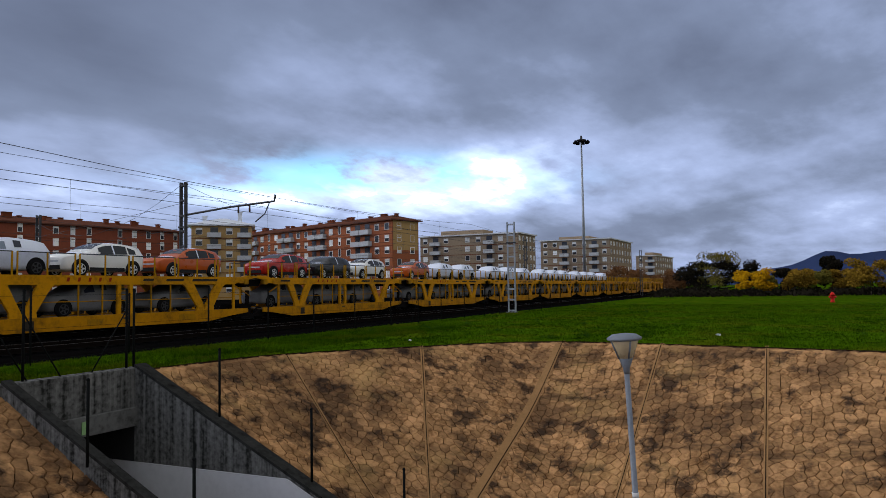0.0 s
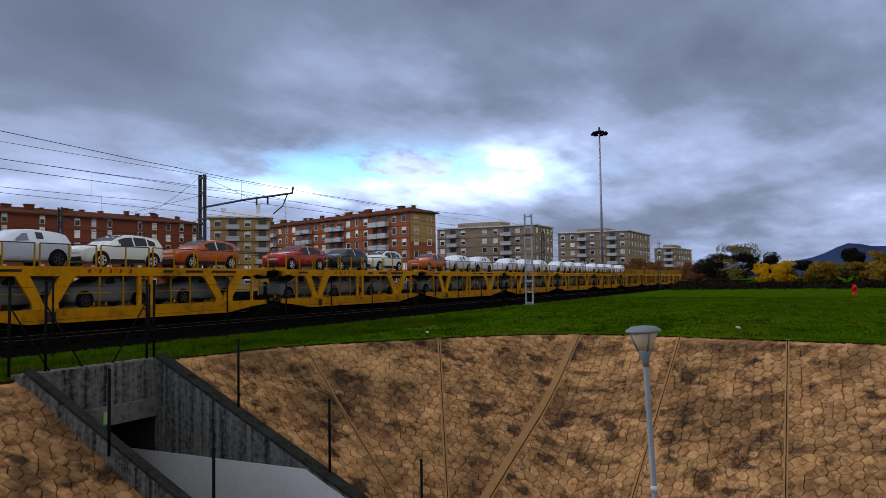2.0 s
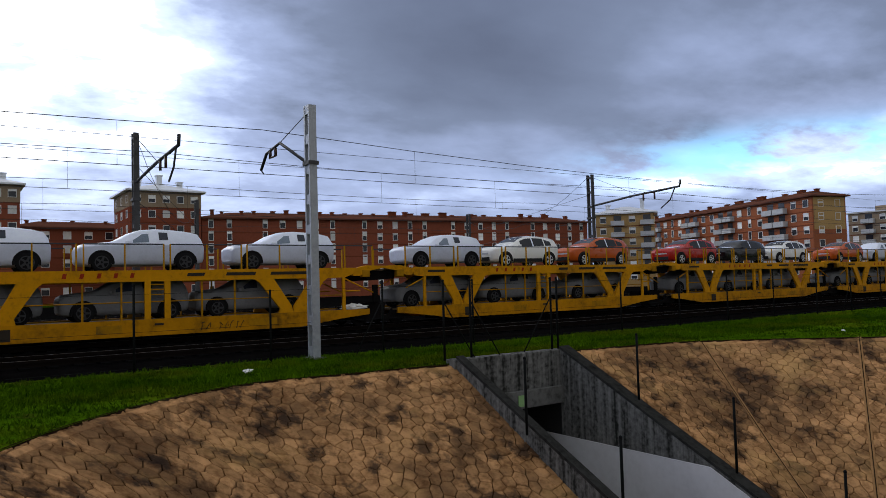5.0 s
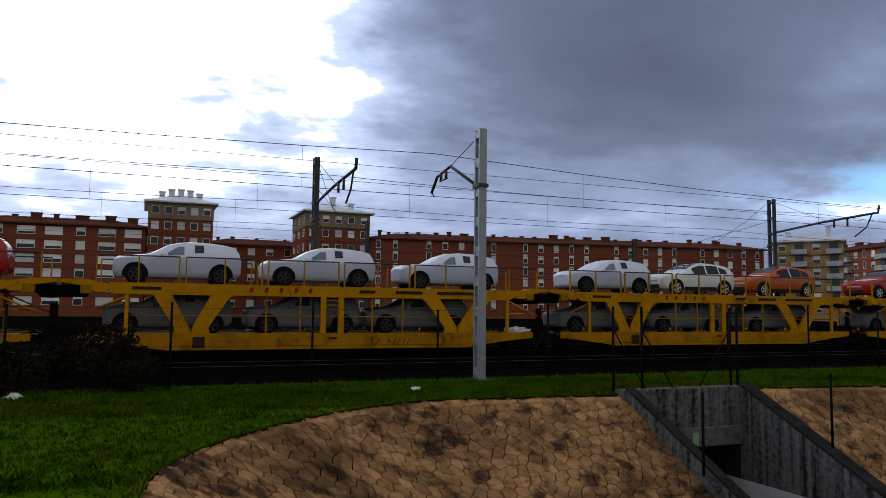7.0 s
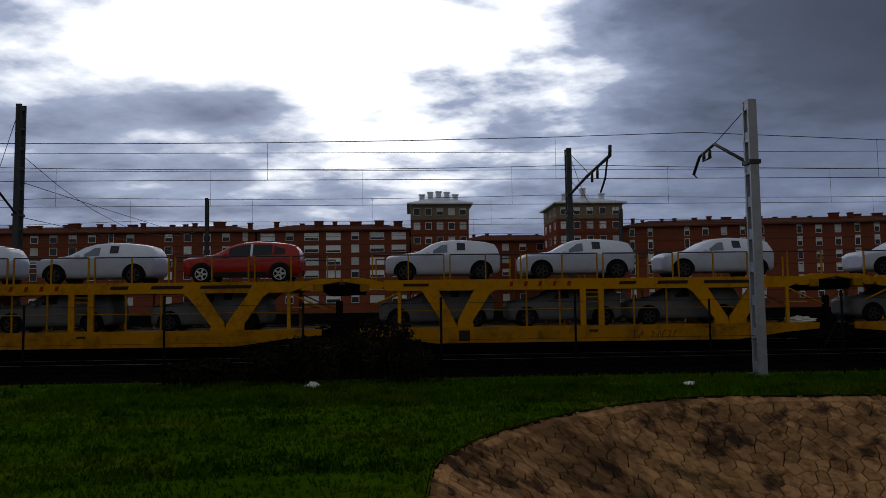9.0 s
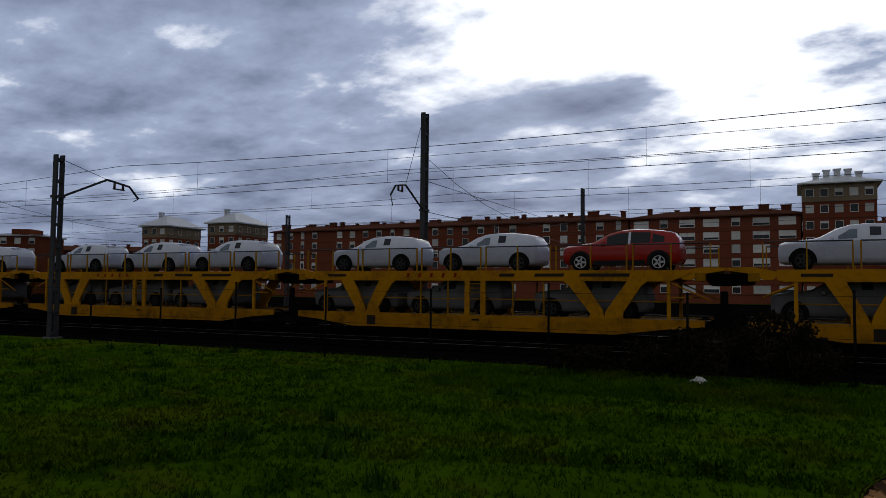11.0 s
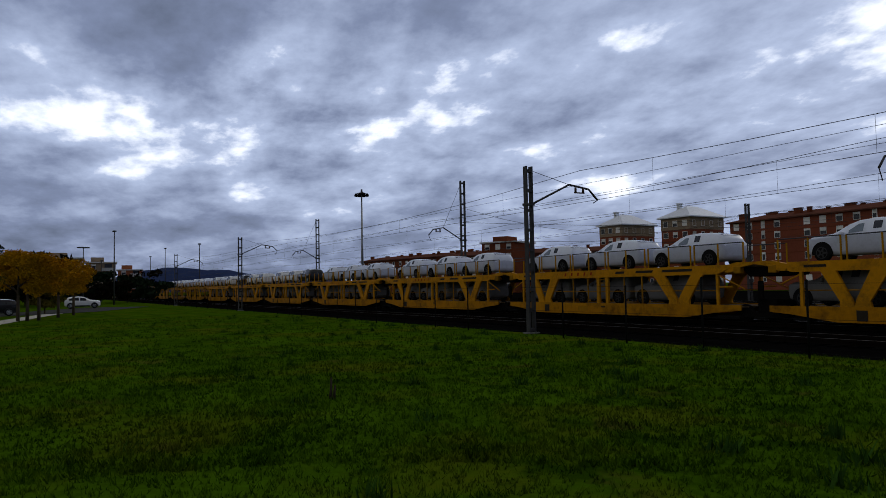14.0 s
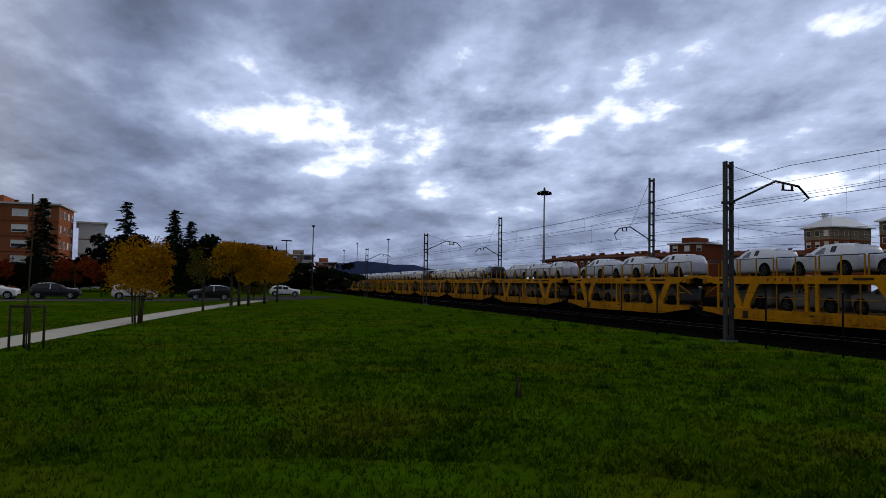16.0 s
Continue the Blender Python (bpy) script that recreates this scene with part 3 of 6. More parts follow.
for y in TRACKS:
    tr = thing("railway_track", "worn steel rails on concrete sleepers in dark ballast", "railway track", "yard tracks", "structure")
    for s in (-0.835, 0.835):
        bm = B()
        box(bm, -420, y + s - 0.035, 0.24, 420, y + s + 0.035, 0.31)
        box(bm, -420, y + s - 0.012, 0.17, 420, y + s + 0.012, 0.24)
        box(bm, -420, y + s - 0.07, 0.15, 420, y + s + 0.07, 0.17)
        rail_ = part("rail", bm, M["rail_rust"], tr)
        bm = B()
        box(bm, -420, y + s - 0.028, 0.3105, 420, y + s + 0.028, 0.314)
        part("running_surface", bm, M["rail"], rail_, "polished rail head")
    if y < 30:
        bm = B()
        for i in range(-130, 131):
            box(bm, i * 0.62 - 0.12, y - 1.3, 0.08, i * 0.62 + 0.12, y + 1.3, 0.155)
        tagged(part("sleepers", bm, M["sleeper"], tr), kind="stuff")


def wire_run(y, zc, zm, stops):
    """Contact wire, sagging carrier wire and droppers over one track."""
    w = thing("overhead_line", "dark overhead contact and carrier wires with droppers", "overhead wire", "overhead lines")
    bm = B()
    rod(bm, (stops[0], y, zc), (stops[-1], y, zc), 0.012, n=4)
    part("contact_wire", bm, M["wire"], w)
    bm, drop, whole = B(), B(), []
    for k, (xa, xb) in enumerate(zip(stops, stops[1:])):
        span = xb - xa
        pts = [(xa + span * i / 8, y, zm - 0.42 * (span / 40) ** 2 * (1 - (2 * i / 8 - 1) ** 2)) for i in range(9)]
        whole += pts[bool(k):]
        for i in range(1, 8, 2):
            rod(drop, pts[i], (pts[i][0], y, zc), 0.006, n=3)
    tube(bm, whole, 0.012, 4)
    part("carrier_wire", bm, M["wire"], w)
    tagged(part("droppers", drop, M["wire"], w), kind="stuff")


NEAR_STOPS = (-260, -222, -184, -148, -111, -73.8, -25.65, 8.5, 53.7, 90, 128, 166, 204, 242)
FAR_STOPS = (-260, -224, -188, -150, -116, -84.4, -50.5, -16.1, 6.6, 32.3, 64, 95, 128, 165, 202, 240)
for y, zc, zm, stops in ((22.9, 5.55, 6.95, NEAR_STOPS), (28.95, 5.6, 7.1, FAR_STOPS), (36.2, 5.6, 7.0, FAR_STOPS), (46.0, 5.6, 7.0, FAR_STOPS), (56.0, 5.6, 7.0, FAR_STOPS)):
    wire_run(y, zc, zm, stops)
for xa, xb in ((-16.1, -16.4), (6.6, 17.2), (32.3, 44.5), (-50.5, -46.5)):
    hs = thing("headspan", "dark cross-span wires slung between masts over the tracks", "overhead wire", "headspans")
    for z0, sag in ((8.2, 1.9), (7.05, 0.05), (5.6, 0.0)):
        bm = B()
        tube(bm, [(xa + (xb - xa) * i / 8, 31.8 + 28.7 * i / 8, z0 - sag * (1 - (i / 4 - 1) ** 2)) for i in range(9)], 0.014, 4)
        part("span_wire", bm, M["wire"], hs)
feed = thing("feeder_wire", "dark feeder wires strung along the mast tops", "overhead wire")
for y, z in ((31.6, 8.15), (31.6, 7.4)):
    bm = B()
    rod(bm, (-260, y, z), (240, y, z), 0.012, n=4)
    part("wire", bm, M["wire"], feed)


def mast(x, y, h, arm, wide=0.34, m_=None, lattice=False):
    """A catenary mast of two channels joined by plates, with a cantilever towards arm (m across the track)."""
    m_ = m_ or M["galv"]
    t = thing("catenary_mast", "galvanised steel catenary mast of two channels with batten plates" if not lattice else "lattice steel catenary mast beside the tracks", "railway mast", "catenary masts", m=pose(x, y, 0))
    w = wide / 2
    for s in (-1, 1):
        bm = B()
        box(bm, -0.11, min(s * w, s * (w - 0.07)), 0, 0.11, max(s * w, s * (w - 0.07)), h)
        part("channel", bm, m_, t)
    k = int(h / 0.85)
    bat = B()
    box(bat, -0.1, -w + 0.072, 0, 0.1, w - 0.072, 0.26 if not lattice else 0.12)
    bat = finish(bat, "batten_plate", m_)
    for i in range(k + 1):
        part("batten_plate", bat, None, t, m=pose(0, 0, 0.1 + i * (h - 0.35) / k))
    bm = B()
    box(bm, -0.22, -w - 0.1, -0.1, 0.22, w + 0.1, 0.06)
    part("footing", bm, M["concrete_pale"], t, "pale concrete footing")
    bm = B()
    box(bm, -0.15, -w - 0.04, min(h * 0.77, 5.65) - 0.05, 0.15, w + 0.04, min(h * 0.77, 5.65) + 0.05)
    part("clamp", bm, M["galv_dark"], t)
    if arm < -4:
        bm = B()
        tube(bm, [(0, -w, 6.35), (0, arm * 0.5, 6.6), (0, arm, 6.75), (0, arm * 1.01, 7.1)], 0.06, 8)
        part("boom", bm, M["galv_dark"], t)
        bm = B()
        tube(bm, [(0, arm * 0.95, 6.7), (0, arm * 0.9, 6.1), (0, arm * 0.8, 5.7)], 0.035, 6)
        part("drop_arm", bm, M["galv_dark"], t)
        for q in (0.62, 0.74):
            bm = B()
            rod(bm, (0, arm * q, 6.62), (0, arm * q, 6.25), 0.05)
            part("insulator", bm, M["insul"], t)
        bm = B()
        rod(bm, (0, -w, h - 0.2), (0, arm * 0.55, 6.65), 0.012, n=4)
        part("stay", bm, M["wire"], t)
    elif arm:
        s = 1 if arm > 0 else -1
        L = abs(arm)
        za = min(h * 0.77, 5.65)
        bm = B()
        tube(bm, [(0, s * 0.12, za), (0, s * L * 0.62, za + 0.95), (0, s * L * 0.93, za + 0.80), (0, s * L * 1.07, za + 0.35)], 0.045, 8)
        part("cantilever", bm, M["galv_dark"], t)
        bm = B()
        rod(bm, (0, s * L * 0.72, za + 0.85), (0, s * L * 0.72, za + 0.62), 0.05)
        rod(bm, (0, s * L * 0.84, za + 0.85), (0, s * L * 0.84, za + 0.62), 0.05)
        rod(bm, (0, s * L * 0.70, za + 0.62), (0, s * L * 0.86, za + 0.62), 0.03)
        part("insulator", bm, M["insul"], t)
        bm = B()
        rod(bm, (0, s * L * 1.07, za + 0.35), (0, s * L * 1.0, 5.55 if za > 5 else za), 0.02)
        part("stay", bm, M["wire"], t)
        bm = B()
        rod(bm, (0, s * 0.12, h - 0.15), (0, s * L * 0.62, za + 0.95), 0.012, n=4)
        part("stay", bm, M["wire"], t)
    return t


for x, y, h, arm, wide, lat in MASTS:
    mast(x, y, h, arm, wide, M["galv_dark"] if lat == 1 else M["galv"], bool(lat))


def high_mast(x, y, h):
    t = thing("floodlight_mast", "tall tapering floodlight mast with a ring of lamps", "light mast", "floodlight masts", m=pose(x, y, 0))
    bm = B()
    rod(bm, (0, 0, 0), (0, 0, h), 0.36, 0.16, 12)
    part("pole", bm, M["galv"], t)
    bm = B()
    lathe(bm, [(0.2, h - 0.5), (1.0, h - 0.25), (1.0, h - 0.1), (0.25, h + 0.1), (0.2, h + 0.8)], 16)
    part("lamp_ring", bm, M["galv_dark"], t)
    for i in range(8):
        a = i * math.pi / 4
        bm = B()
        lathe(bm, [(0.12, h - 0.2), (0.42, h - 0.55), (0.42, h - 0.8), (0.3, h - 0.85)], 10, centre=(1.35 * math.cos(a), 1.35 * math.sin(a)))
        part("floodlight", bm, M["black"], t)


for p in HIGH_MASTS:
    high_mast(*p)


# ---- fences ----
def fence_post(name, x, y, z, h, r=0.03, brace=0.0, group="railway fence posts", lab="dark slender steel fence post beside the railway"):
    t = thing(name, lab, "fence post", group, m=pose(x, y, z))
    bm = B()
    rod(bm, (0, 0, 0), (0, 0, h), r, r, 8)
    part("post", bm, M["fence"], t)
    bm = B()
    lathe(bm, [(r * 1.2, h), (r * 1.2, h + 0.02), (r * 0.4, h + 0.045)], 8)
    part("cap", bm, M["fence"], t)
    if brace:
        bm = B()
        rod(bm, (brace, 0, 0), (0, 0, h * 0.75), r * 0.55, n=6)
        part("brace", bm, M["fence"], t)
    return t


FENCE_Y = 19.4
for i in range(-40, 33):
    x = 0.6 + i * 3.34
    if abs(x - 8.5) < 0.6 or abs(x + 25.65) < 0.6:
        continue
    fence_post("fence_post", x, FENCE_Y + 0.1 * math.sin(i * 1.7), 0, 2.0 + 0.12 * math.sin(i * 2.3), brace=-0.9 if i in (3, 11, 19) else 0)
for x, br in ((10.1, 0.9), (10.9, 0.9), (13.58, -1.0), (13.8, 0)):
    fence_post("fence_post", x, HEAD_Y + 0.17, 0.1, 1.9, brace=br, lab="dark braced steel fence post above the underpass")
for x, y in ((10.0, 12.45), (10.0, 9.95), (13.94, 12.9), (13.94, 10.35), (13.94, 8.1)):
    fence_post("handrail_post", x, y, 0.2 - (HEAD_Y - y) * 0.487, 1.55, 0.028, group="wing wall posts", lab="dark steel post on the sloping wing wall", brace=0)
bm = B()
for z in (0.15, 1.0, 1.9):
    rod(bm, (-133, FENCE_Y, z), (107.5, FENCE_Y, z), 0.005, n=3)
solid("fence_wire", bm, M["fence"], "thin dark strands of wire along the railway fence", "fence wire")

# ---- street lamp ----
lamp = thing("street_lamp", "grey post lamp with conical diffuser rising from the pit", "street lamp", m=pose(LAMP[0], LAMP[1], -DEPTH, -2.2, -1.1, 0))
lh = LAMP[2] + DEPTH
bm = B()
lathe(bm, [(0.07, 0), (0.07, 0.9), (0.042, 1.0), (0.032, lh - 0.42)], 14)
part("post", bm, M["lamp_grey"], lamp)
bm = B()
lathe(bm, [(0.036, lh - 0.47), (0.042, lh - 0.40), (0.088, lh - 0.28), (0.085, lh - 0.275)], 18)
part("collar", bm, M["lamp_grey"], lamp)
bm = B()
lathe(bm, [(0.084, lh - 0.278), (0.172, lh - 0.06), (0.168, lh - 0.055)], 20)
part("diffuser", bm, M["lamp_glass"], lamp, "yellowed translucent cone diffuser")
for i in range(4):
    a = radians(35 + 90 * i)
    bm = B()
    rod(bm, (0.088 * math.cos(a), 0.088 * math.sin(a), lh - 0.28), (0.178 * math.cos(a), 0.178 * math.sin(a), lh - 0.05), 0.012, n=6)
    part("rib", bm, M["lamp_grey"], lamp)
bm = B()
lathe(bm, [(0.175, lh - 0.055), (0.215, lh - 0.045), (0.215, lh - 0.02), (0.15, lh + 0.02), (0.03, lh + 0.035)], 24)
part("cap", bm, M["lamp_grey"], lamp, "shallow grey lid")
bm = B()
lathe(bm, [(0.043, lh - 2.0), (0.043, lh - 1.93)], 12)
part("sticker", bm, mat("pale_sticker", (0.6, 0.6, 0.58), 0.6), lamp, "small pale sticker on the post")


# ---- cars ----
def car_profile():
    """Stations from nose to tail: x, bottom, belt, top, half widths at the sill, belt and top."""
    return [
        (-2.06, 0.40, 0.80, 0.84, 0.56, 0.60, 0.46), (-2.02, 0.32, 0.88, 0.95, 0.72, 0.74, 0.60), (-1.88, 0.26, 0.93, 1.02, 0.82, 0.82, 0.70),
        (-1.45, 0.24, 0.96, 1.07, 0.86, 0.85, 0.73), (-1.05, 0.24, 0.98, 1.11, 0.87, 0.87, 0.74), (-0.86, 0.24, 0.99, 1.17, 0.87, 0.87, 0.74),
        (-0.42, 0.24, 1.00, 1.44, 0.87, 0.87, 0.67), (-0.05, 0.24, 1.01, 1.57, 0.87, 0.87, 0.62), (0.45, 0.24, 1.03, 1.615, 0.87, 0.87, 0.61),
        (1.05, 0.24, 1.05, 1.59, 0.87, 0.87, 0.61), (1.52, 0.25, 1.07, 1.535, 0.86, 0.86, 0.63), (1.86, 0.27, 1.07, 1.45, 0.85, 0.85, 0.64),
        (2.00, 0.32, 1.05, 1.24, 0.80, 0.81, 0.63), (2.06, 0.42, 0.93, 1.00, 0.70, 0.72, 0.58), (2.08, 0.50, 0.80, 0.84, 0.55, 0.58, 0.48)]


CAR = car_profile()
STRETCH, LOWER, AXLES = 1.025, 0.95, 1.095


def car_at(x):
    for a, b in zip(CAR, CAR[1:]):
        if a[0] <= x <= b[0]:
            f = (x - a[0]) / (b[0] - a[0])
            return [p * (1 - f) + q * f for p, q in zip(a, b)]
    return CAR[0] if x < 0 else CAR[-1]


def car_side(x, f, s, off=0.012):
    """A point on the cabin's side: f from the belt (0) to the roof edge (1)."""
    c = car_at(x)
    y = (c[5] * 0.985) * (1 - f) + c[6] * 1.06 * f
    return Vector((x, s * (y + off), c[2] * (1 - f) + (c[3] - 0.085) * f))


def strip(bm, rows2):
    vs = [[bm.verts.new(p) for p in r] for r in rows2]
    for a, b in zip(vs, vs[1:]):
        for i in range(len(a) - 1):
            f = bm.faces.new((a[i], a[i + 1], b[i + 1], b[i]))
            f.smooth = True


def car_meshes(wrapped):
    out = {}
    bm = B()
    rings = []
    for x, zb, zl, zt, wb, wl, wt_ in CAR:
        half = [(0, zb), (wb * 0.8, zb), (wb * 0.97, zb + 0.05), (wb * 1.0, zb + 0.22), (wl * 1.015, (zb + zl) * 0.55), (wl, zl - 0.06), (wl * 0.985, zl), (wt_ * 1.06, zt - 0.085), (wt_ * 0.95, zt - 0.03), (wt_ * 0.6, zt), (0, zt + 0.012)]
        ring = [bm.verts.new((x, y, z)) for y, z in half] + [bm.verts.new((x, -y, z)) for y, z in half[-2:0:-1]]
        rings.append(ring)
    n = len(rings[0])
    for a, b in zip(rings, rings[1:]):
        for i in range(n):
            bm.faces.new((a[i], a[(i + 1) % n], b[(i + 1) % n], b[i])).smooth = True
    bm.faces.new(rings[0]), bm.faces.new(rings[-1][::-1])
    out["body"] = bm
    for key, wins in (("side_window", ((-0.42, 0.33), (0.40, 1.08), (1.15, 1.55)) if not wrapped else ((-0.36, 0.16), (0.50, 0.80), (1.15, 1.55))),):
        for s in (-1, 1):
            for k, (x0, x1) in enumerate(wins):
                bm = B()
                rws = []
                for i in range(6):
                    x = x0 + (x1 - x0) * i / 5
                    top = 0.92 if k < 2 else 0.86 - 0.25 * i / 5
                    lo, top = ((0.16, 0.45 + 0.37 * min(1, i / 3)) if k == 0 else (0.30, 0.90)) if wrapped and k < 2 else (0.06, top)
                    rws.append([car_side(x, lo, s), car_side(x, (lo + top) / 2, s), car_side(x, top, s)])
                strip(bm, rws)
                out[f"{key}{s}{k}"] = bm
    bm = B()
    rws = []
    for x in (-0.68, -0.45, -0.2, 0.0):
        c = car_at(x)
        rws.append([Vector((x, y * c[6] * 0.92, c[3] + 0.016 - 0.03 * abs(y) ** 3)) for y in (-1, -0.5, 0, 0.5, 1)])
    strip(bm, rws)
    out["windscreen"] = bm
    bm = B()
    rws = []
    for x in (1.60, 1.75, 1.88):
        c = car_at(x)
        rws.append([Vector((x + 0.01, y * c[6] * 0.9, c[3] + 0.016 - 0.03 * abs(y) ** 3)) for y in (-1, -0.5, 0, 0.5, 1)])
    strip(bm, rws)
    out["rear_window"] = bm
    return out


def wheel_mesh(rim_spokes=5):
    bm = B()
    r = 0.335
    prof = [(0.20, -0.10), (r - 0.03, -0.105), (r, -0.07), (r, 0.07), (r - 0.03, 0.105), (0.20, 0.10)]
    rings = []
    n = 22
    for q, y in prof:
        rings.append([bm.verts.new((q * math.cos(2 * math.pi * i / n), y, q * math.sin(2 * math.pi * i / n))) for i in range(n)])
    for a, b in zip(rings, rings[1:]):
        for i in range(n):
            bm.faces.new((a[i], a[(i + 1) % n], b[(i + 1) % n], b[i])).smooth = True
    bm.faces.new(rings[0]), bm.faces.new(rings[-1][::-1])
    tyre = bm
    bm = B()
    for s in (-1, 1):
        y = s * 0.108
        for i in range(rim_spokes):
            a = 2 * math.pi * i / rim_spokes
            d, e = Vector((math.cos(a), 0, math.sin(a))), Vector((-math.sin(a), 0, math.cos(a)))
            ps = [d * 0.03 + e * 0.045, d * 0.21 + e * 0.03, d * 0.21 - e * 0.03, d * 0.03 - e * 0.045]
            bm.faces.new([bm.verts.new(p + Vector((0, y, 0))) for p in ps])
        ring_o = [bm.verts.new((0.225 * math.cos(2 * math.pi * i / n), y, 0.225 * math.sin(2 * math.pi * i / n))) for i in range(n)]
        ring_i = [bm.verts.new((0.195 * math.cos(2 * math.pi * i / n), y * 1.01, 0.195 * math.sin(2 * math.pi * i / n))) for i in range(n)]
        for i in range(n):
            bm.faces.new((ring_o[i], ring_o[(i + 1) % n], ring_i[(i + 1) % n], ring_i[i]))
    return tyre, bm


def arch_mesh(s):
    bm = B()
    n = 14
    a0, a1 = radians(-12), radians(192)
    inner_, outer_, lip = [], [], []
    for i in range(n + 1):
        a = a0 + (a1 - a0) * i / n
        inner_.append(bm.verts.new((0.30 * math.cos(a), s * 0.0, 0.30 * math.sin(a))))
        outer_.append(bm.verts.new((0.41 * math.cos(a), s * 0.006, 0.41 * math.sin(a))))
        lip.append(bm.verts.new((0.42 * math.cos(a), s * -0.05, 0.42 * math.sin(a))))
    for i in range(n):
        bm.faces.new((inner_[i], inner_[i + 1], outer_[i + 1], outer_[i]))
        bm.faces.new((outer_[i], outer_[i + 1], lip[i + 1], lip[i]))
    return bm


def make_car(kind):
    """One compact crossover, wrapped in film or bare, facing -x, its wheels on z = 0."""
    wrapped = kind in ("wrap", "wrap_low")
    words = {"wrap": "compact crossover wrapped in white transport film", "wrap_low": "compact crossover in dusty transport film darkened for the lower deck's shade",
             "car_red": "glossy red compact crossover on the carrier's upper deck", "car_orange": "copper orange compact crossover on the carrier's upper deck",
             "car_black": "glossy black compact crossover on the carrier's upper deck", "car_white": "bare white compact crossover with dark glass"}[kind]
    t = thing("car", words, "car", "cars on the carriers")
    ms = car_meshes(wrapped)
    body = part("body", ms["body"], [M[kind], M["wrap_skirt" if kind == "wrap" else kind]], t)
    # white-wrapped bodies turn greyer below z = 1.0
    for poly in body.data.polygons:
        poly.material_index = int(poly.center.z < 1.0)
    if not wrapped:
        for nm, x0, x1, w in (("hood_film", -1.86, -0.98, 0.80), ("roof_film", 0.06, 1.48, 0.95)):
            bm = B()
            rws = []
            for i in range(7):
                x = x0 + (x1 - x0) * i / 6
                c = car_at(x)
                rws.append([Vector((x, y * c[6] * w, c[3] + 0.02 - 0.045 * abs(y) ** 3)) for y in (-1, -0.6, 0, 0.6, 1)])
            strip(bm, rws)
            part(nm, bm, M["wrap"], body, "white protective film")
        for s in (-1, 1):
            bm = B()
            strip(bm, [[car_side(x, f, s, 0.016) for f in (-0.02, 0.5, 0.95)] for x in (0.325, 0.405)])
            part("pillar_film", bm, M["wrap"], body, "white protective strip")
    for key, bmx in ms.items():
        if key == "body":
            continue
        name = "side_window" if key.startswith("side") else key
        if wrapped and name == "side_window" and key.endswith("2"):
            bmx.free()
            continue
        if wrapped and name == "windscreen":
            bmx.free()
            continue
        part(name, bmx, M["film_glass" if key.endswith("0") and kind == "wrap" else "film_window"] if wrapped else M["glass"], body)
    for x in (-1.27, 1.28):
        for s in (-1, 1):
            c = car_at(x)
            part("wheel_arch", arch_mesh(s), M["cladding"] if not wrapped else M["tyre"], body, m=pose(x, s * (0.885), 0.34))
    ty, ri = wheel_mesh()
    tym, rim_ = finish(ty, "tyre", M["tyre"]), finish(ri, "rim", M["alloy"] if not wrapped else M["alloy_dark"])
    for x in (-1.27, 1.28):
        for s in (-1, 1):
            w = part("wheel", tym, None, t, m=pose(x, s * 0.80, 0.335))
            part("rim", rim_, None, w)
    for s in (-1, 1):
        bm = B()
        box(bm, -2.01, s * 0.42, 0.74, -1.86, s * 0.74, 0.84)
        part("headlight", bm, M["chrome"] if not wrapped else M["wrap"], t, bevel=0.02)
        bm = B()
        box(bm, -0.62, s * 0.86, 1.0, -0.48, s * 1.02, 1.14)
        part("door_mirror", bm, M[kind], t, bevel=0.03)
        if not wrapped:
            bm = B()
            box(bm, 1.88, s * 0.45, 0.86, 2.04, s * 0.80, 1.0)
            part("tail_light", bm, M["tail"], t, bevel=0.02)
            bm = B()
            box(bm, -0.9, s * 0.86, 0.25, 0.9, s * 0.885, 0.42)
            part("sill_cladding", bm, M["cladding"], t)
    if not wrapped:
        bm = B()
        box(bm, -2.085, -0.5, 0.32, -2.02, 0.5, 0.52)
        part("grille", bm, M["cladding"], t, bevel=0.01)
        bm = B()
        box(bm, -2.075, -0.4, 0.66, -2.03, 0.4, 0.74)
        part("badge_bar", bm, M["chrome"], t)
    # the longer, lower stance of the production car; wheels keep their round shape
    for o in t.children_recursive:
        kind_ = o.name.split(".")[0]
        if kind_ in ("wheel", "wheel_arch"):
            o.location.x *= AXLES
        elif kind_ != "rim":
            o.data.transform(Matrix.Diagonal((STRETCH, 1.0, LOWER, 1.0)))
    return t


# ---- car carrier wagons ----
PITCH, MID0, FACE_Y = 18.0, 6.41, 27.5
DECK, SILL_T, SILL_B = 2.68, 1.02, 0.45


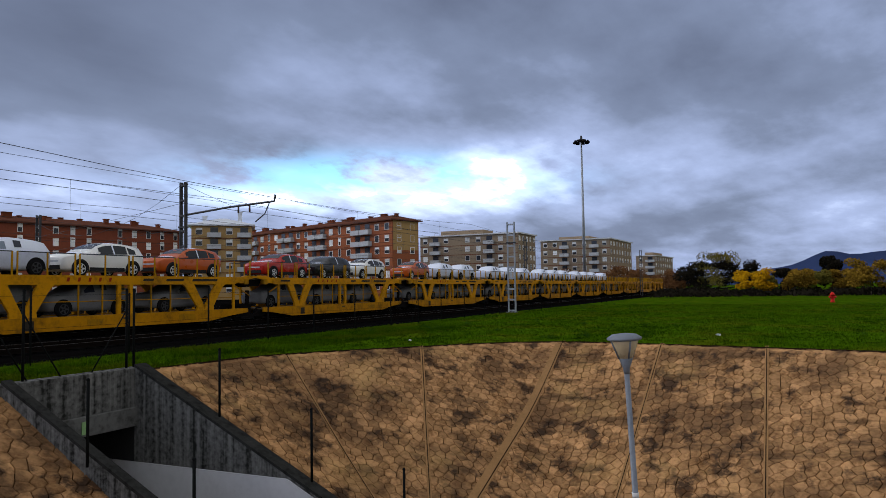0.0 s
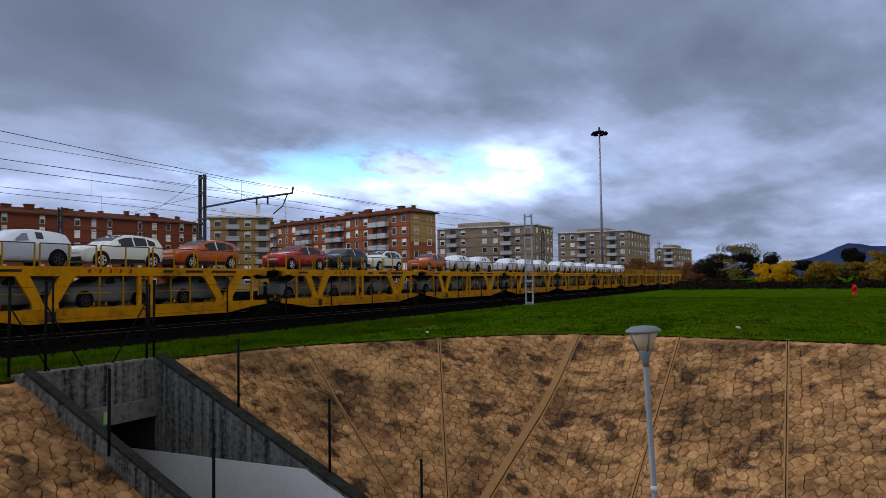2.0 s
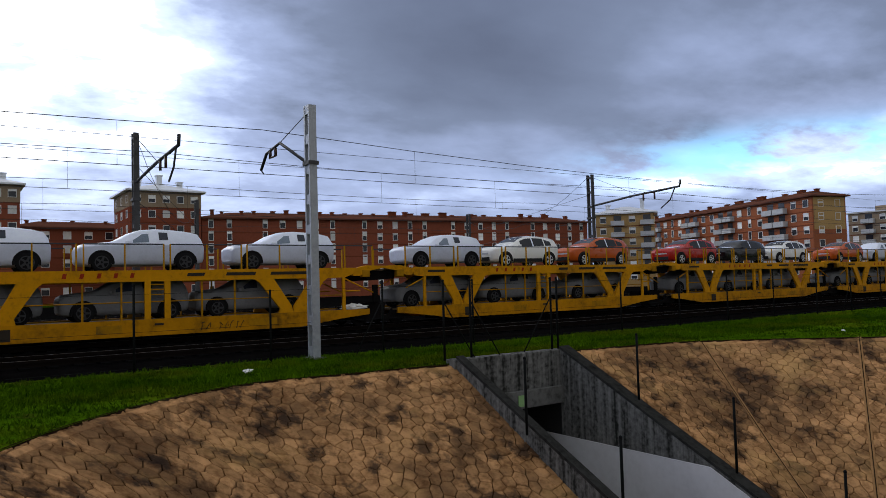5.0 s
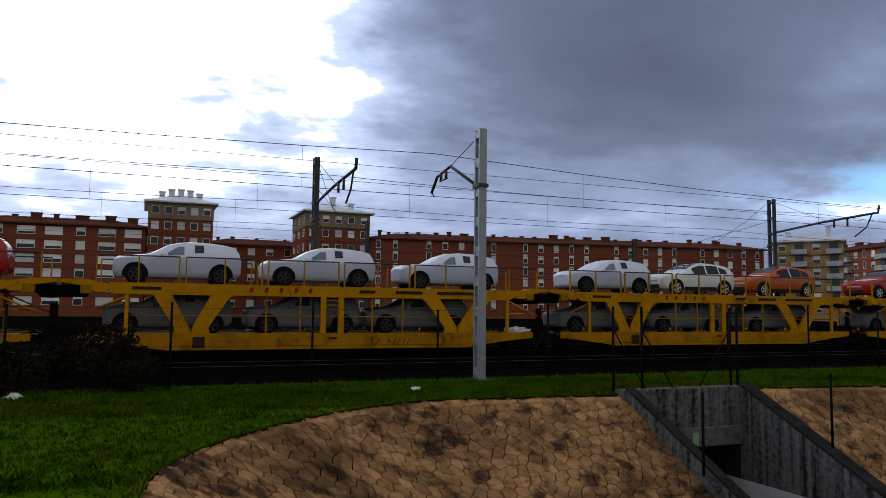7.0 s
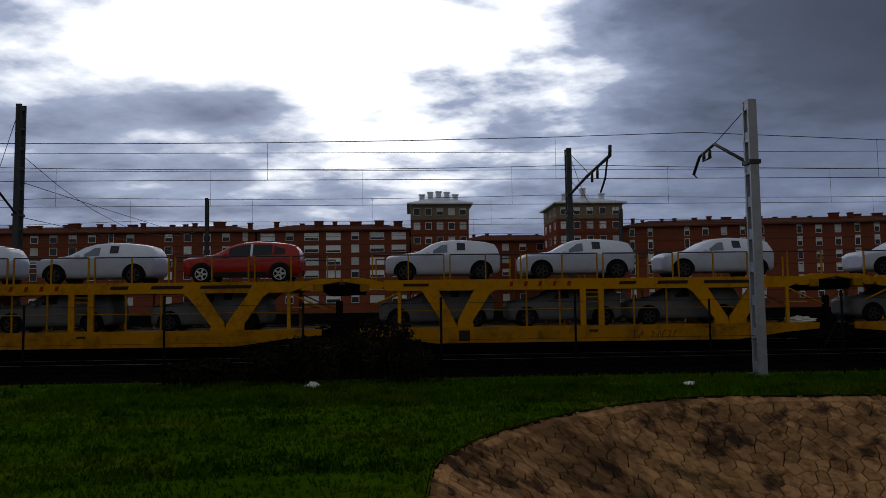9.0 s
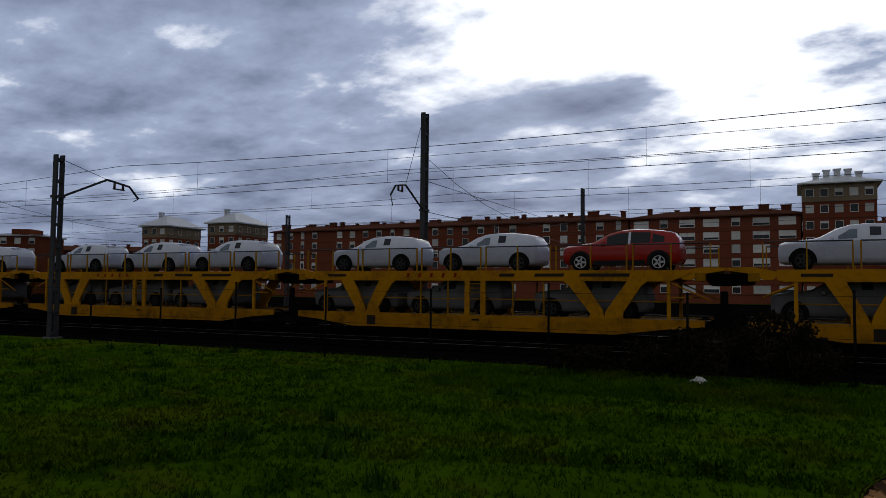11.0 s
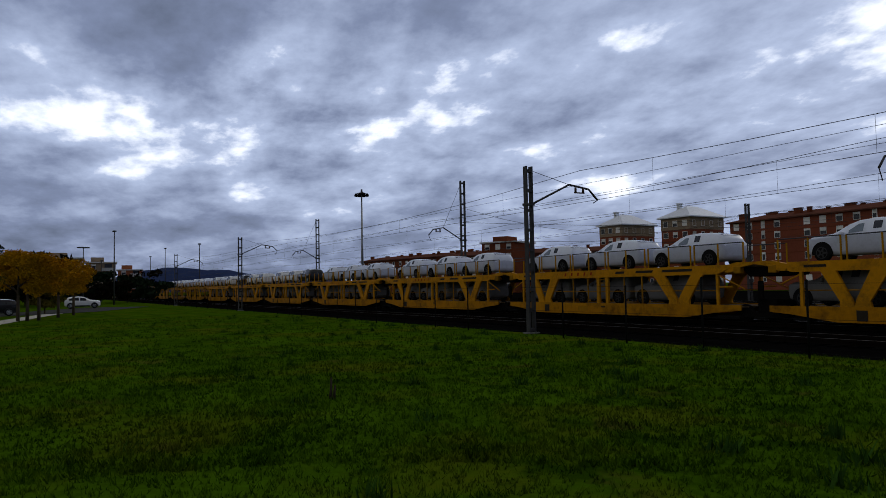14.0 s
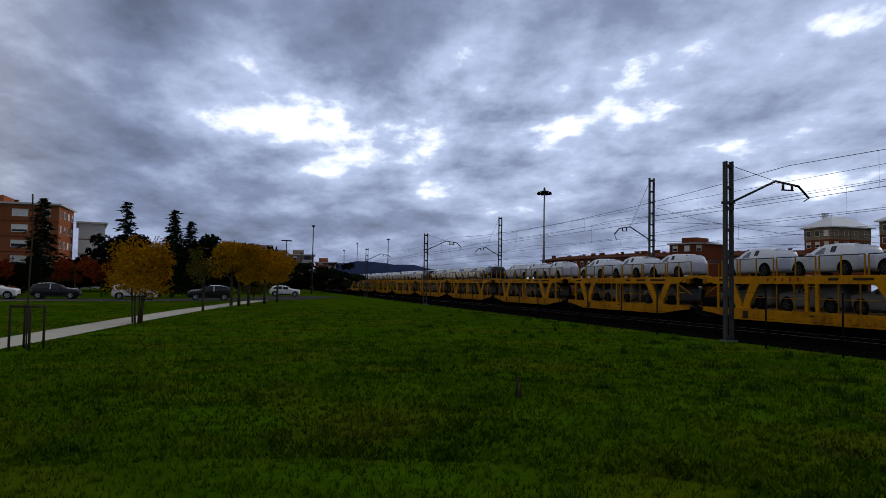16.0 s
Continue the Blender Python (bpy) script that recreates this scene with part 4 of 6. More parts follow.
def make_wagon():
    """One unit of an articulated double-deck car carrier; x runs along it from its middle, y = 0 is its near side."""
    t = thing("car_carrier_wagon", "yellow double-deck railway car carrier with V-shaped side braces", "railway wagon", "car carrier train")
    for y, s in ((0.0, 1), (2.9, -1)):
        a, b = (y, y + 0.12 * s)
        y0, y1 = min(a, b), max(a, b)
        bm = B()
        prism(bm, [(-7.5, DECK - 0.30), (-7.3, DECK - 0.36), (7.2, DECK - 0.36), (7.5, DECK - 0.25), (7.9, DECK - 0.05), (7.9, DECK + 0.03), (-7.5, DECK + 0.03)], y0, y1)
        part("top_beam", bm, M["yellow"], t)
        bm = B()
        prism(bm, [(-8.35, 0.78), (-7.4, 0.70), (-5.6, SILL_B), (5.3, SILL_B), (7.0, 0.68), (8.3, 0.80), (8.3, SILL_T), (-8.35, SILL_T)], y0 + 0.01, y1 - 0.01)
        part("sill_beam", bm, M["yellow_sill"], t, "grimy yellow sill")
        for pts in (
                [(-6.15, DECK - 0.36), (-5.55, DECK - 0.36), (-5.0, SILL_T + 0.25), (-4.9, SILL_T), (-5.45, SILL_T), (-5.45, SILL_T + 0.2)],
                [(-4.3, DECK - 0.36), (-3.55, DECK - 0.36), (-3.72, DECK - 0.5), (-4.35, SILL_T + 0.2), (-4.3, SILL_T), (-4.9, SILL_T), (-4.85, SILL_T + 0.25)],
                [(3.45, DECK - 0.36), (4.2, DECK - 0.36), (4.9, SILL_T + 0.25), (4.95, SILL_T), (4.4, SILL_T), (4.45, SILL_T + 0.15), (3.65, DECK - 0.5)],
                [(5.75, DECK - 0.36), (6.45, DECK - 0.36), (6.25, DECK - 0.5), (5.6, SILL_T + 0.2), (5.6, SILL_T), (4.95, SILL_T), (5.0, SILL_T + 0.25)]):
            bm = B()
            prism(bm, pts, y0 + 0.004, y1 - 0.004)
            part("side_brace", bm, M["yellow"], t)
        for x in (-0.36, 0.30):
            bm = B()
            box(bm, x - 0.1, y0 + 0.004, SILL_T, x + 0.1, y1 - 0.004, DECK - 0.36)
            part("centre_post", bm, M["yellow"], t)
        bm = B()
        for i in range(3):
            box(bm, -0.26, y0 + 0.012, 1.85 + i * 0.17, 0.2, y1 - 0.012, 1.89 + i * 0.17)
        tagged(part("ladder_rungs", bm, M["yellow_dirty"], t), kind="stuff")
        for x in (-6.95, 7.15):
            bm = B()
            box(bm, x - 0.06, y0 + 0.01, SILL_T, x + 0.06, y1 - 0.01, DECK - 0.3)
            part("end_post", bm, M["yellow"], t)
        for x in (-2.4, -1.2, 1.5, 2.7):
            bm = B()
            box(bm, x - 0.03, y0 + 0.05, SILL_T, x + 0.03, y1 - 0.02, DECK - 0.36)
            part("rail_post", bm, M["yellow_dirty"], t)
        bm = B()
        rod(bm, (-6.9, y0 + 0.07, 1.62), (7.1, y0 + 0.07, 1.62), 0.022, n=6)
        part("lower_rail", bm, M["yellow_dirty"], t)
        for xa, xb, za, zb in ((-7.0, -7.9, DECK - 0.45, DECK - 0.85), (7.2, 8.5, DECK - 0.4, DECK - 1.0), (7.2, 7.9, SILL_T + 0.75, SILL_T + 0.75)):
            bm = B()
            rod(bm, (xa, y0 + 0.06, za), (xb, y0 + 0.06, zb), 0.03, n=6)
            part("end_stay", bm, M["yellow"], t)
        # guard hoops over the upper deck
        x = -7.9
        while x < 7.6:
            L = 2.55 if x < 7 else 1.2
            for xx in (x, x + L / 2, x + L):
                bm = B()
                box(bm, xx - 0.022, y0 + 0.02, DECK + 0.03, xx + 0.022, y1 - 0.04, DECK + 0.93)
                part("guard_post", bm, M["railing"], t)
            bm = B()
            rod(bm, (x, y0 + 0.05, DECK + 0.93), (x + L, y0 + 0.05, DECK + 0.93), 0.024, n=6)
            part("guard_rail", bm, M["rail_top"], t)
            x += L + 0.22
    # plates, letters as bars, data panels on the near side
    for i in range(5):
        bm = B()
        prism(bm, [(-3.02 + i * 0.52, DECK - 0.23), (-2.90 + i * 0.52, DECK - 0.23), (-2.86 + i * 0.52, DECK - 0.06), (-2.98 + i * 0.52, DECK - 0.06)], -0.012, -0.004)
        part("marking_bar", bm, M["red_paint"], t, "red painted bar")
    for xa, n_ in ((0.95, 4), (2.35, 7), (4.05, 11)):
        bm = B()
        w_ = n_ * 0.165
        prism(bm, [(xa, DECK - 0.20), (xa + w_ - 0.05, DECK - 0.20), (xa + w_, DECK - 0.085), (xa + 0.05, DECK - 0.085)], -0.012, -0.004)
        part("marking_bar", bm, M["ink"], t, "dark painted bar")
    for q in ((-6.8, DECK - 0.2, -5.9, DECK - 0.1), (-4.85, 0.52, -4.45, 0.90), (-0.15, 0.80, 0.15, 0.87)):
        bm = B()
        box(bm, q[0], -0.014, q[1], q[2], -0.004, q[3])
        part("data_plate", bm, M["ink"], t, "dark data plate")
    for xa, xb in ((3.2, 4.3), (-2.0, -1.2)):
        bm = B()
        box(bm, xa, 0.002, 0.60, xb, 0.008, 0.86)
        part("data_panel", bm, M["yellow_dirty"], t)
    # decks
    bm = B()
    box(bm, -8.9, 0.16, DECK - 0.09, 8.9, 2.74, DECK - 0.01)
    part("upper_deck", bm, M["deckplate"], t)
    bm = B()
    for s in (0.17, 2.35):
        box(bm, -8.6, s, DECK - 0.006, 8.6, s + 0.4, DECK + 0.0)
    part("wheel_runway", bm, M["deckplate"], t)
    bm = B()
    box(bm, -8.3, 0.16, 0.90, 8.3, 2.74, 0.965)
    part("lower_deck", bm, M["deckplate"], t)
    bm = B()
    box(bm, -5.5, 0.6, 0.38, 5.2, 2.3, 0.9)
    for x in (-3.5, -0.5, 2.2):
        box(bm, x, 0.2, 0.32, x + 0.9, 1.0, 0.45)
    part("underframe", bm, M["black"], t)
    # end gear at the joint
    for s in (-1, 1):
        bm = B()
        prism(bm, [(s * 7.4, DECK - 0.05), (s * 8.2, DECK + 0.12), (s * 9.05, DECK + 0.10), (s * 9.05, DECK + 0.02), (s * 8.2, DECK - 0.12), (s * 7.9, DECK - 0.3), (s * 7.6, DECK - 0.3)][::s], 0.02, 0.2)
        part("hinge_bracket", bm, M["yellow"], t)
        bm = B()
        box(bm, min(s * 8.0, s * 8.35), 0.0, DECK - 0.36, max(s * 8.0, s * 8.35), 0.24, DECK - 0.06)
        part("deck_lock", bm, M["yellow_dirty"], t, bevel=0.02)
    bm = B()
    prism(bm, [(8.1, DECK - 0.1), (9.9, DECK - 0.1), (9.7, DECK - 0.45), (8.5, DECK - 0.5)], 0.4, 2.5)
    part("gangway_plate", bm, M["black"], t)
    for dx in (-0.9, 0.9):
        for yy in (0.55, 2.2):
            bm = B()
            rod(bm, (9.0 + dx, yy, 0.68), (9.0 + dx, yy + 0.13, 0.68), 0.37, n=20)
            part("wheel", bm, M["black"], t)
    for yy in (0.35, 2.4):
        bm = B()
        prism(bm, [(7.7, 0.62), (8.2, 0.95), (8.7, 0.72), (9.3, 0.72), (9.8, 0.95), (10.3, 0.62), (9.9, 0.5), (9.2, 0.55), (8.8, 0.55), (8.1, 0.5)], yy, yy + 0.12)
        part("bogie_frame", bm, M["black"], t)
    bm = B()
    box(bm, 8.55, 0.75, 0.6, 9.45, 2.2, 1.25)
    box(bm, 8.75, 0.5, 1.25, 9.0, 0.62, 2.0)
    part("coupling_post", bm, M["black"], t, bevel=0.03)
    return t


wagon = make_wagon()
wagon.matrix_basis = pose(MID0, FACE_Y, 0)
for k in range(-11, 11):
    if k:
        copy_thing(wagon, pose(MID0 + k * PITCH, FACE_Y, 0))

TEMPLATE = {}


def put_car(kind, x, z):
    m = pose(x, FACE_Y + 1.45, z)
    if kind not in TEMPLATE:
        TEMPLATE[kind] = make_car(kind)
        TEMPLATE[kind].matrix_basis = m
    else:
        copy_thing(TEMPLATE[kind], m)


W, R_, O_, K_, C_ = "wrap", "car_red", "car_orange", "car_black", "car_white"
LOADS = {0: (W, W, W), -1: (W, W, R_), 1: (W, C_, O_), 2: (R_, K_, C_), 3: (O_, W, W), 4: (W, W, W), 5: (W, W, W), 6: (W, W, W), 7: (W,), -2: (W, W, W), -3: (W, W, W), -4: (W, W, W), -5: (C_, C_, K_), -6: (K_, C_, C_),
         -7: (C_, W, C_), -8: (W, C_, W), -9: (C_, C_, W), -10: (W, W, C_), -11: (C_, W, W)}
SPOTS = {0: (-5.35, -0.33, 4.97), -1: (-5.02, 0.14, 5.33), 1: (-5.36, -0.5, 4.76)}
for k, load in LOADS.items():
    xs_ = SPOTS.get(k, (-5.3, -0.1, 4.9))
    for kind, x in zip(load, xs_):
        put_car(kind, MID0 + k * PITCH + x, DECK)
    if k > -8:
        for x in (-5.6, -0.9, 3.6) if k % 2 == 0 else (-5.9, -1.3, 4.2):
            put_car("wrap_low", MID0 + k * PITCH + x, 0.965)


# ---- buildings ----
def window_mesh(w, h, shut, key, cache={}):
    """A window proud of its wall: pale frame, dark pane, roller shutter let down by the share shut."""
    k = (w, h, shut, key)
    if k not in cache:
        bm = B()
        f = 0.09
        loop = lambda g, y, lo=0.0, hi=0.0: [bm.verts.new(p) for p in ((-w / 2 - g, y, -g + lo), (w / 2 + g, y, -g + lo), (w / 2 + g, y, h + g + hi), (-w / 2 - g, y, h + g + hi))]
        rings = [loop(f, 0.0), loop(f, -0.10), loop(0, -0.10), loop(0, -0.03)]
        for a, b in zip(rings, rings[1:]):
            for i in range(4):
                bm.faces.new((a[i], a[(i + 1) % 4], b[(i + 1) % 4], b[i]))
        c = rings[-1]
        zs = h * (1 - shut)
        if 0 < shut < 1:
            m0_, m1_ = bm.verts.new((-w / 2, -0.03, zs)), bm.verts.new((w / 2, -0.03, zs))
            n0_, n1_ = bm.verts.new((-w / 2, -0.06, zs)), bm.verts.new((w / 2, -0.06, zs))
            bm.faces.new((c[0], c[1], m1_, m0_)).material_index = 1
            bm.faces.new((m0_, m1_, n1_, n0_)).material_index = 2
            bm.faces.new((n0_, n1_, c[2], c[3])).material_index = 2
        else:
            bm.faces.new(c).material_index = 1 if shut == 0 else 2
        cache[k] = finish(bm, "window", [M["shutter"], M["pane"], M["shutter"]])
    return cache[k]


def balcony_mesh(w, cache={}):
    if w not in cache:
        bm = B()
        box(bm, -w / 2, -1.1, -0.15, w / 2, 0.0, 0.0)
        box(bm, -w / 2, -1.1, 0.0, w / 2, -1.02, 0.95)
        for s in (-w / 2, w / 2 - 0.08):
            box(bm, s, -1.02, 0.0, s + 0.08, 0.0, 0.95)
        box(bm, -w * 0.28, -0.05, 0.05, w * 0.28, -0.004, 2.25, 1)
        cache[w] = finish(bm, "balcony", [M["balcony"], M["pane"]])
    return cache[w]


def hip_roof(bm, x0, y0, x1, y1, z, rise, over):
    x0, y0, x1, y1 = x0 - over, y0 - over, x1 + over, y1 + over
    d = min((y1 - y0) / 2, (x1 - x0) / 2)
    lo = [bm.verts.new(p) for p in ((x0, y0, z), (x1, y0, z), (x1, y1, z), (x0, y1, z))]
    up_ = [bm.verts.new((p.co.x, p.co.y, z + 0.28)) for p in lo]
    if x1 - x0 > y1 - y0:
        r = [bm.verts.new((x0 + d, (y0 + y1) / 2, z + 0.28 + rise)), bm.verts.new((x1 - d, (y0 + y1) / 2, z + 0.28 + rise))]
        fs = [(up_[0], up_[1], r[1], r[0]), (up_[1], up_[2], r[1]), (up_[2], up_[3], r[0], r[1]), (up_[3], up_[0], r[0])]
    else:
        r = [bm.verts.new(((x0 + x1) / 2, y0 + d, z + 0.28 + rise)), bm.verts.new(((x0 + x1) / 2, y1 - d + 0.01, z + 0.28 + rise))]
        fs = [(up_[0], up_[1], r[0]), (up_[1], up_[2], r[1], r[0]), (up_[2], up_[3], r[1]), (up_[3], up_[0], r[0], r[1])]
    bm.faces.new(lo[::-1])
    for i in range(4):
        bm.faces.new((lo[i], lo[(i + 1) % 4], up_[(i + 1) % 4], up_[i]))
    for f in fs:
        bm.faces.new(f)


def apartment(label, p0, p1, depth, h, wall, floors=6, bay=3.4, wins=(1.3, 1.35), pattern="", roof="hip", chimneys=0, ends=0, seed=1, top_band=None, balconies=(), stacks=0, rise=2.2, gable=None):
    """A block of flats whose front runs from p0 to p1, left to right as it is faced."""
    rnd = random.Random(seed)
    d = Vector((p1[0] - p0[0], p1[1] - p0[1], 0))
    L = d.length
    t = thing("apartment_building", label, "building", "apartment blocks", m=pose(p0[0], p0[1], 0, 0, 0, math.degrees(math.atan2(d.y, d.x))))
    bm = B()
    box(bm, 0, 0, -0.5, L, depth, h)
    part("wall", bm, wall, t)
    st = (h - 1.2) / floors
    if top_band is not None:
        bm = B()
        box(bm, -0.06, -0.06, h - st * 1.05, L + 0.06, depth + 0.06, h + 0.01)
        part("top_storey", bm, top_band, t, "paler upper storey")
    bm = B()
    box(bm, -0.03, -0.035, -0.12, L + 0.03, 0.0, 0.06)
    course = finish(bm, "string_course", M["brick_dark"])
    for i in range(1, floors):
        part("string_course", course, None, t, m=pose(0, 0, 1.0 + i * st))
    n = max(1, int(L / bay))
    for i in range(n):
        x = (i + 0.5) * L / n
        c = pattern[i % len(pattern)] if pattern else "w"
        if c == "-":
            continue
        for f in range(floors):
            z = 1.2 + f * st + 0.75
            sh = rnd.choice((0, 0.25, 0.5, 0.5, 1.0))
            y = -0.075 if top_band is not None and f == floors - 1 else -0.002
            if c == "W":
                me = window_mesh(2.6, 1.25, (0.5, 0.7, 1.0)[(i + f) % 3], "W")
            elif c == "t":
                me = window_mesh(0.8, 1.7, sh, "t")
            elif c == "B":
                if f:
                    part("balcony", balcony_mesh(round(L / n * 0.92, 2)), None, t, m=pose(x, -0.004, 1.2 + f * st + 0.1))
                continue
            else:
                me = window_mesh(wins[0], wins[1], sh, "w")
            part("window", me, None, t, m=pose(x, y, z))
    if gable is not None:
        bm = B()
        box(bm, L + 0.002, 0.3, h * 0.62, L + 0.05, depth - 0.3, h - 0.02)
        part("gable_panel", bm, gable, t, "ochre upper gable wall")
    if ends:
        for i in range(ends):
            y = (i + 0.5) * depth / ends
            for f in range(floors):
                me = window_mesh(1.1, 1.3, rnd.choice((0, 0.5, 1.0)), "w")
                part("window", me, None, t, m=pose(L + 0.002, y, 1.95 + f * st, 0, 0, 90))
                part("window", me, None, t, m=pose(-0.002, y, 1.95 + f * st, 0, 0, -90))
    bm = B()
    if roof == "hip":
        hip_roof(bm, 0, 0, L, depth, h, rise, 0.7)
        part("roof", bm, M["tiles"], t, "dark red tiled roof")
    elif roof == "metal":
        hip_roof(bm, 0, 0, L, depth, h, rise, 0.8)
        part("roof", bm, M["metal_roof"], t, "pale metal hipped roof")
    else:
        box(bm, -0.5, -0.5, h, L + 0.5, depth + 0.5, h + 0.35)
        part("roof", bm, M["render_white"], t, "flat roof with pale fascia")
        if wall is M["render_white"]:
            return t
        bm = B()
        box(bm, L * 0.15, depth * 0.3, h + 0.35, L * 0.6, depth * 0.8, h + 2.0)
        part("penthouse", bm, wall, t)
    for i in range(chimneys):
        x = (i + 0.5 + rnd.uniform(-0.3, 0.3)) * L / chimneys
        w, hh = rnd.choice(((0.6, 0.8), (0.8, 1.0), (1.7, 1.0), (0.5, 0.7), (2.2, 1.1)))
        yy = rnd.uniform(2.2, depth * 0.55)
        bm = B()
        zb = h + 0.3
        box(bm, x - w / 2, yy, zb, x + w / 2, yy + 0.8, h + rise * 0.7 + hh)
        box(bm, x - w / 2 - 0.12, yy - 0.12, h + rise * 0.7 + hh, x + w / 2 + 0.12, yy + 0.92, h + rise * 0.7 + hh + 0.15)
        part("chimney", bm, M["brick_dark"], t)
    for i in range(stacks):
        x = L * (0.2 + 0.6 * i / max(1, stacks - 1))
        bm = B()
        hh = 1.5 + 0.5 * (i % 2) + (0.6 if i == stacks // 2 else 0)
        box(bm, x - 0.5, depth * 0.35, h + 0.5, x + 0.5, depth * 0.35 + 1.0, h + rise + hh - 1.0)
        box(bm, x - 0.65, depth * 0.35 - 0.15, h + rise + hh - 1.0, x + 0.65, depth * 0.35 + 1.15, h + rise + hh - 0.8)
        part("vent_stack", bm, M["metal_roof"], t, "pale vent stack")
    return t


RB = "long red brick apartment block with dark tiled roof and many chimneys"
apartment(RB, (-118, 146), (-30, 143), 12, 15.7, M["brick"], 6, 3.6, pattern="wwtw-ww", chimneys=26, seed=3, rise=1.6)
apartment("red brick apartment block with wide white shuttered balconies", (-29.6, 143), (-0.2, 142), 12, 15.7, M["brick"], 6, 4.2, pattern="WwW", chimneys=7, seed=5, rise=1.6)
apartment("red brick tower block with pale top storey and metal vents", (0.1, 140), (11.1, 140), 14, 20.4, M["brick"], 7, 2.2, wins=(1.1, 1.2), roof="metal", top_band=M["brick_beige"], ends=3, stacks=5, seed=7, rise=2.0)
apartment("recessed red brick block between two towers", (11.2, 160), (34, 160), 10, 14.9, M["brick"], 5, 3.4, chimneys=5, seed=9, rise=1.5)
apartment("red brick tower block with pale top storey", (28.2, 140), (40.8, 140), 14, 20.4, M["brick"], 7, 2.4, wins=(1.1, 1.2), roof="metal", top_band=M["brick_beige"], ends=3, seed=11, rise=2.0, stacks=3)
apartment(RB, (41.2, 141), (129, 126), 12, 15.7, M["brick"], 6, 3.3, wins=(0.95, 1.4), pattern="tt-tww", chimneys=28, seed=13, rise=1.6)
apartment("ochre brick corner tower with pale metal roof", (130, 124), (138.5, 113.5), 12, 17.4, M["brick_ochre"], 6, 3.0, pattern="wB", roof="metal", ends=3, stacks=2, seed=15, rise=2.0)
apartment("red brick block with stacked pale balconies and chimneys", (164.5, 139), (142.2, 77.8), 8, 17.2, M["brick_orange"], 6, 3.4, pattern="wBBwtwBBw", chimneys=13, ends=2, seed=17, rise=1.4, gable=M["brick_ochre"])
apartment("beige brick apartment block with balconies and flat roof", (202, 100.4), (201.3, 68.7), 16, 17.6, M["brick_beige"], 6, 3.4, pattern="wBw-w", roof="flat", ends=5, seed=19)
apartment("beige brick apartment block with flat pale roof", (254, 77.8), (253, 52.9), 34, 18.2, M["brick_beige"], 6, 3.4, pattern="wwB", roof="flat", ends=8, seed=21)
apartment("distant beige apartment block with flat roof", (330.7, 57.3), (330, 49.1), 36, 14.8, M["brick_beige"], 5, 3.4, pattern="wB", roof="flat", ends=8, seed=23)
apartment("twin red brick tower block with pale upper storey", (-159.6, 142.5), (-151.2, 143), 13, 18.2, M["brick"], 6, 2.6, roof="metal", top_band=M["brick_beige"], ends=4, stacks=1, seed=25, rise=3.0)
apartment("twin red brick tower block with pale upper storey", (-138.3, 144.6), (-129.2, 145), 13, 18.5, M["brick"], 6, 2.6, roof="metal", top_band=M["brick_beige"], ends=4, stacks=1, seed=27, rise=3.0)
apartment("long low red brick block with chimneys", (-205, 118), (-158, 150), 12, 11.6, M["brick_dark"], 4, 3.6, chimneys=14, seed=29, rise=1.5)
apartment("far brick block behind the rail yard", (-275, 118), (-212, 128), 12, 12.5, M["brick_dark"], 4, 4, chimneys=10, seed=31, rise=1.5)
apartment("dark brick block rising above the wagons", (-176.3, 113.4), (-167.1, 118.1), 12, 14.1, M["brick_dark"], 5, 3, roof="flat", seed=33)
apartment("orange brick apartment block with white shutters", (-157.5, -60), (-158, -33), 14, 16.2, M["brick_orange"], 5, 4.2, pattern="Ww", chimneys=4, ends=4, seed=35, roof="flat", rise=0.6)
apartment("white rendered block beside the brick flats", (-170, -31.8), (-171, -26.8), 16, 13.8, M["render_white"], 4, 3.0, pattern="-w", roof="flat", seed=37)
for i, (b0, b1, dd, hh) in enumerate(((178.9, 176.5, 260, 13.0), (176.3, 174.4, 270, 12.0), (174.3, 172.7, 290, 10.0))):
    q0, q1 = ((math.cos(radians(b)) * dd, math.sin(radians(b)) * dd) for b in (b0, b1))
    q0, q1 = sorted((q0, q1), key=lambda q: q[1])
    apartment("distant beige and brown apartment block", q0, q1, 14, hh, M["brick_beige"] if i < 2 else M["brick_orange"], 4, 3.4, pattern="wB", roof="flat", seed=41 + i)


# ---- trees and scrub ----
def leaf_cloud(bm, centres, n, size, rnd, droop=0.3):
    for _ in range(n):
        c, r = centres[rnd.randrange(len(centres))]
        while True:
            p = Vector((rnd.uniform(-1, 1), rnd.uniform(-1, 1), rnd.uniform(-1, 1)))
            if 0.15 < p.length < 1:
                break
        p = Vector(c) + Vector((p.x * r[0], p.y * r[0], p.z * r[1]))
        a = Vector((rnd.gauss(0, 1), rnd.gauss(0, 1), rnd.gauss(0, 1))).normalized() * size * rnd.uniform(0.6, 1.4)
        b = a.orthogonal().normalized() * size * rnd.uniform(0.4, 0.8)
        bm.faces.new([bm.verts.new(q) for q in (p - a, p + b, p + a, p - b)])


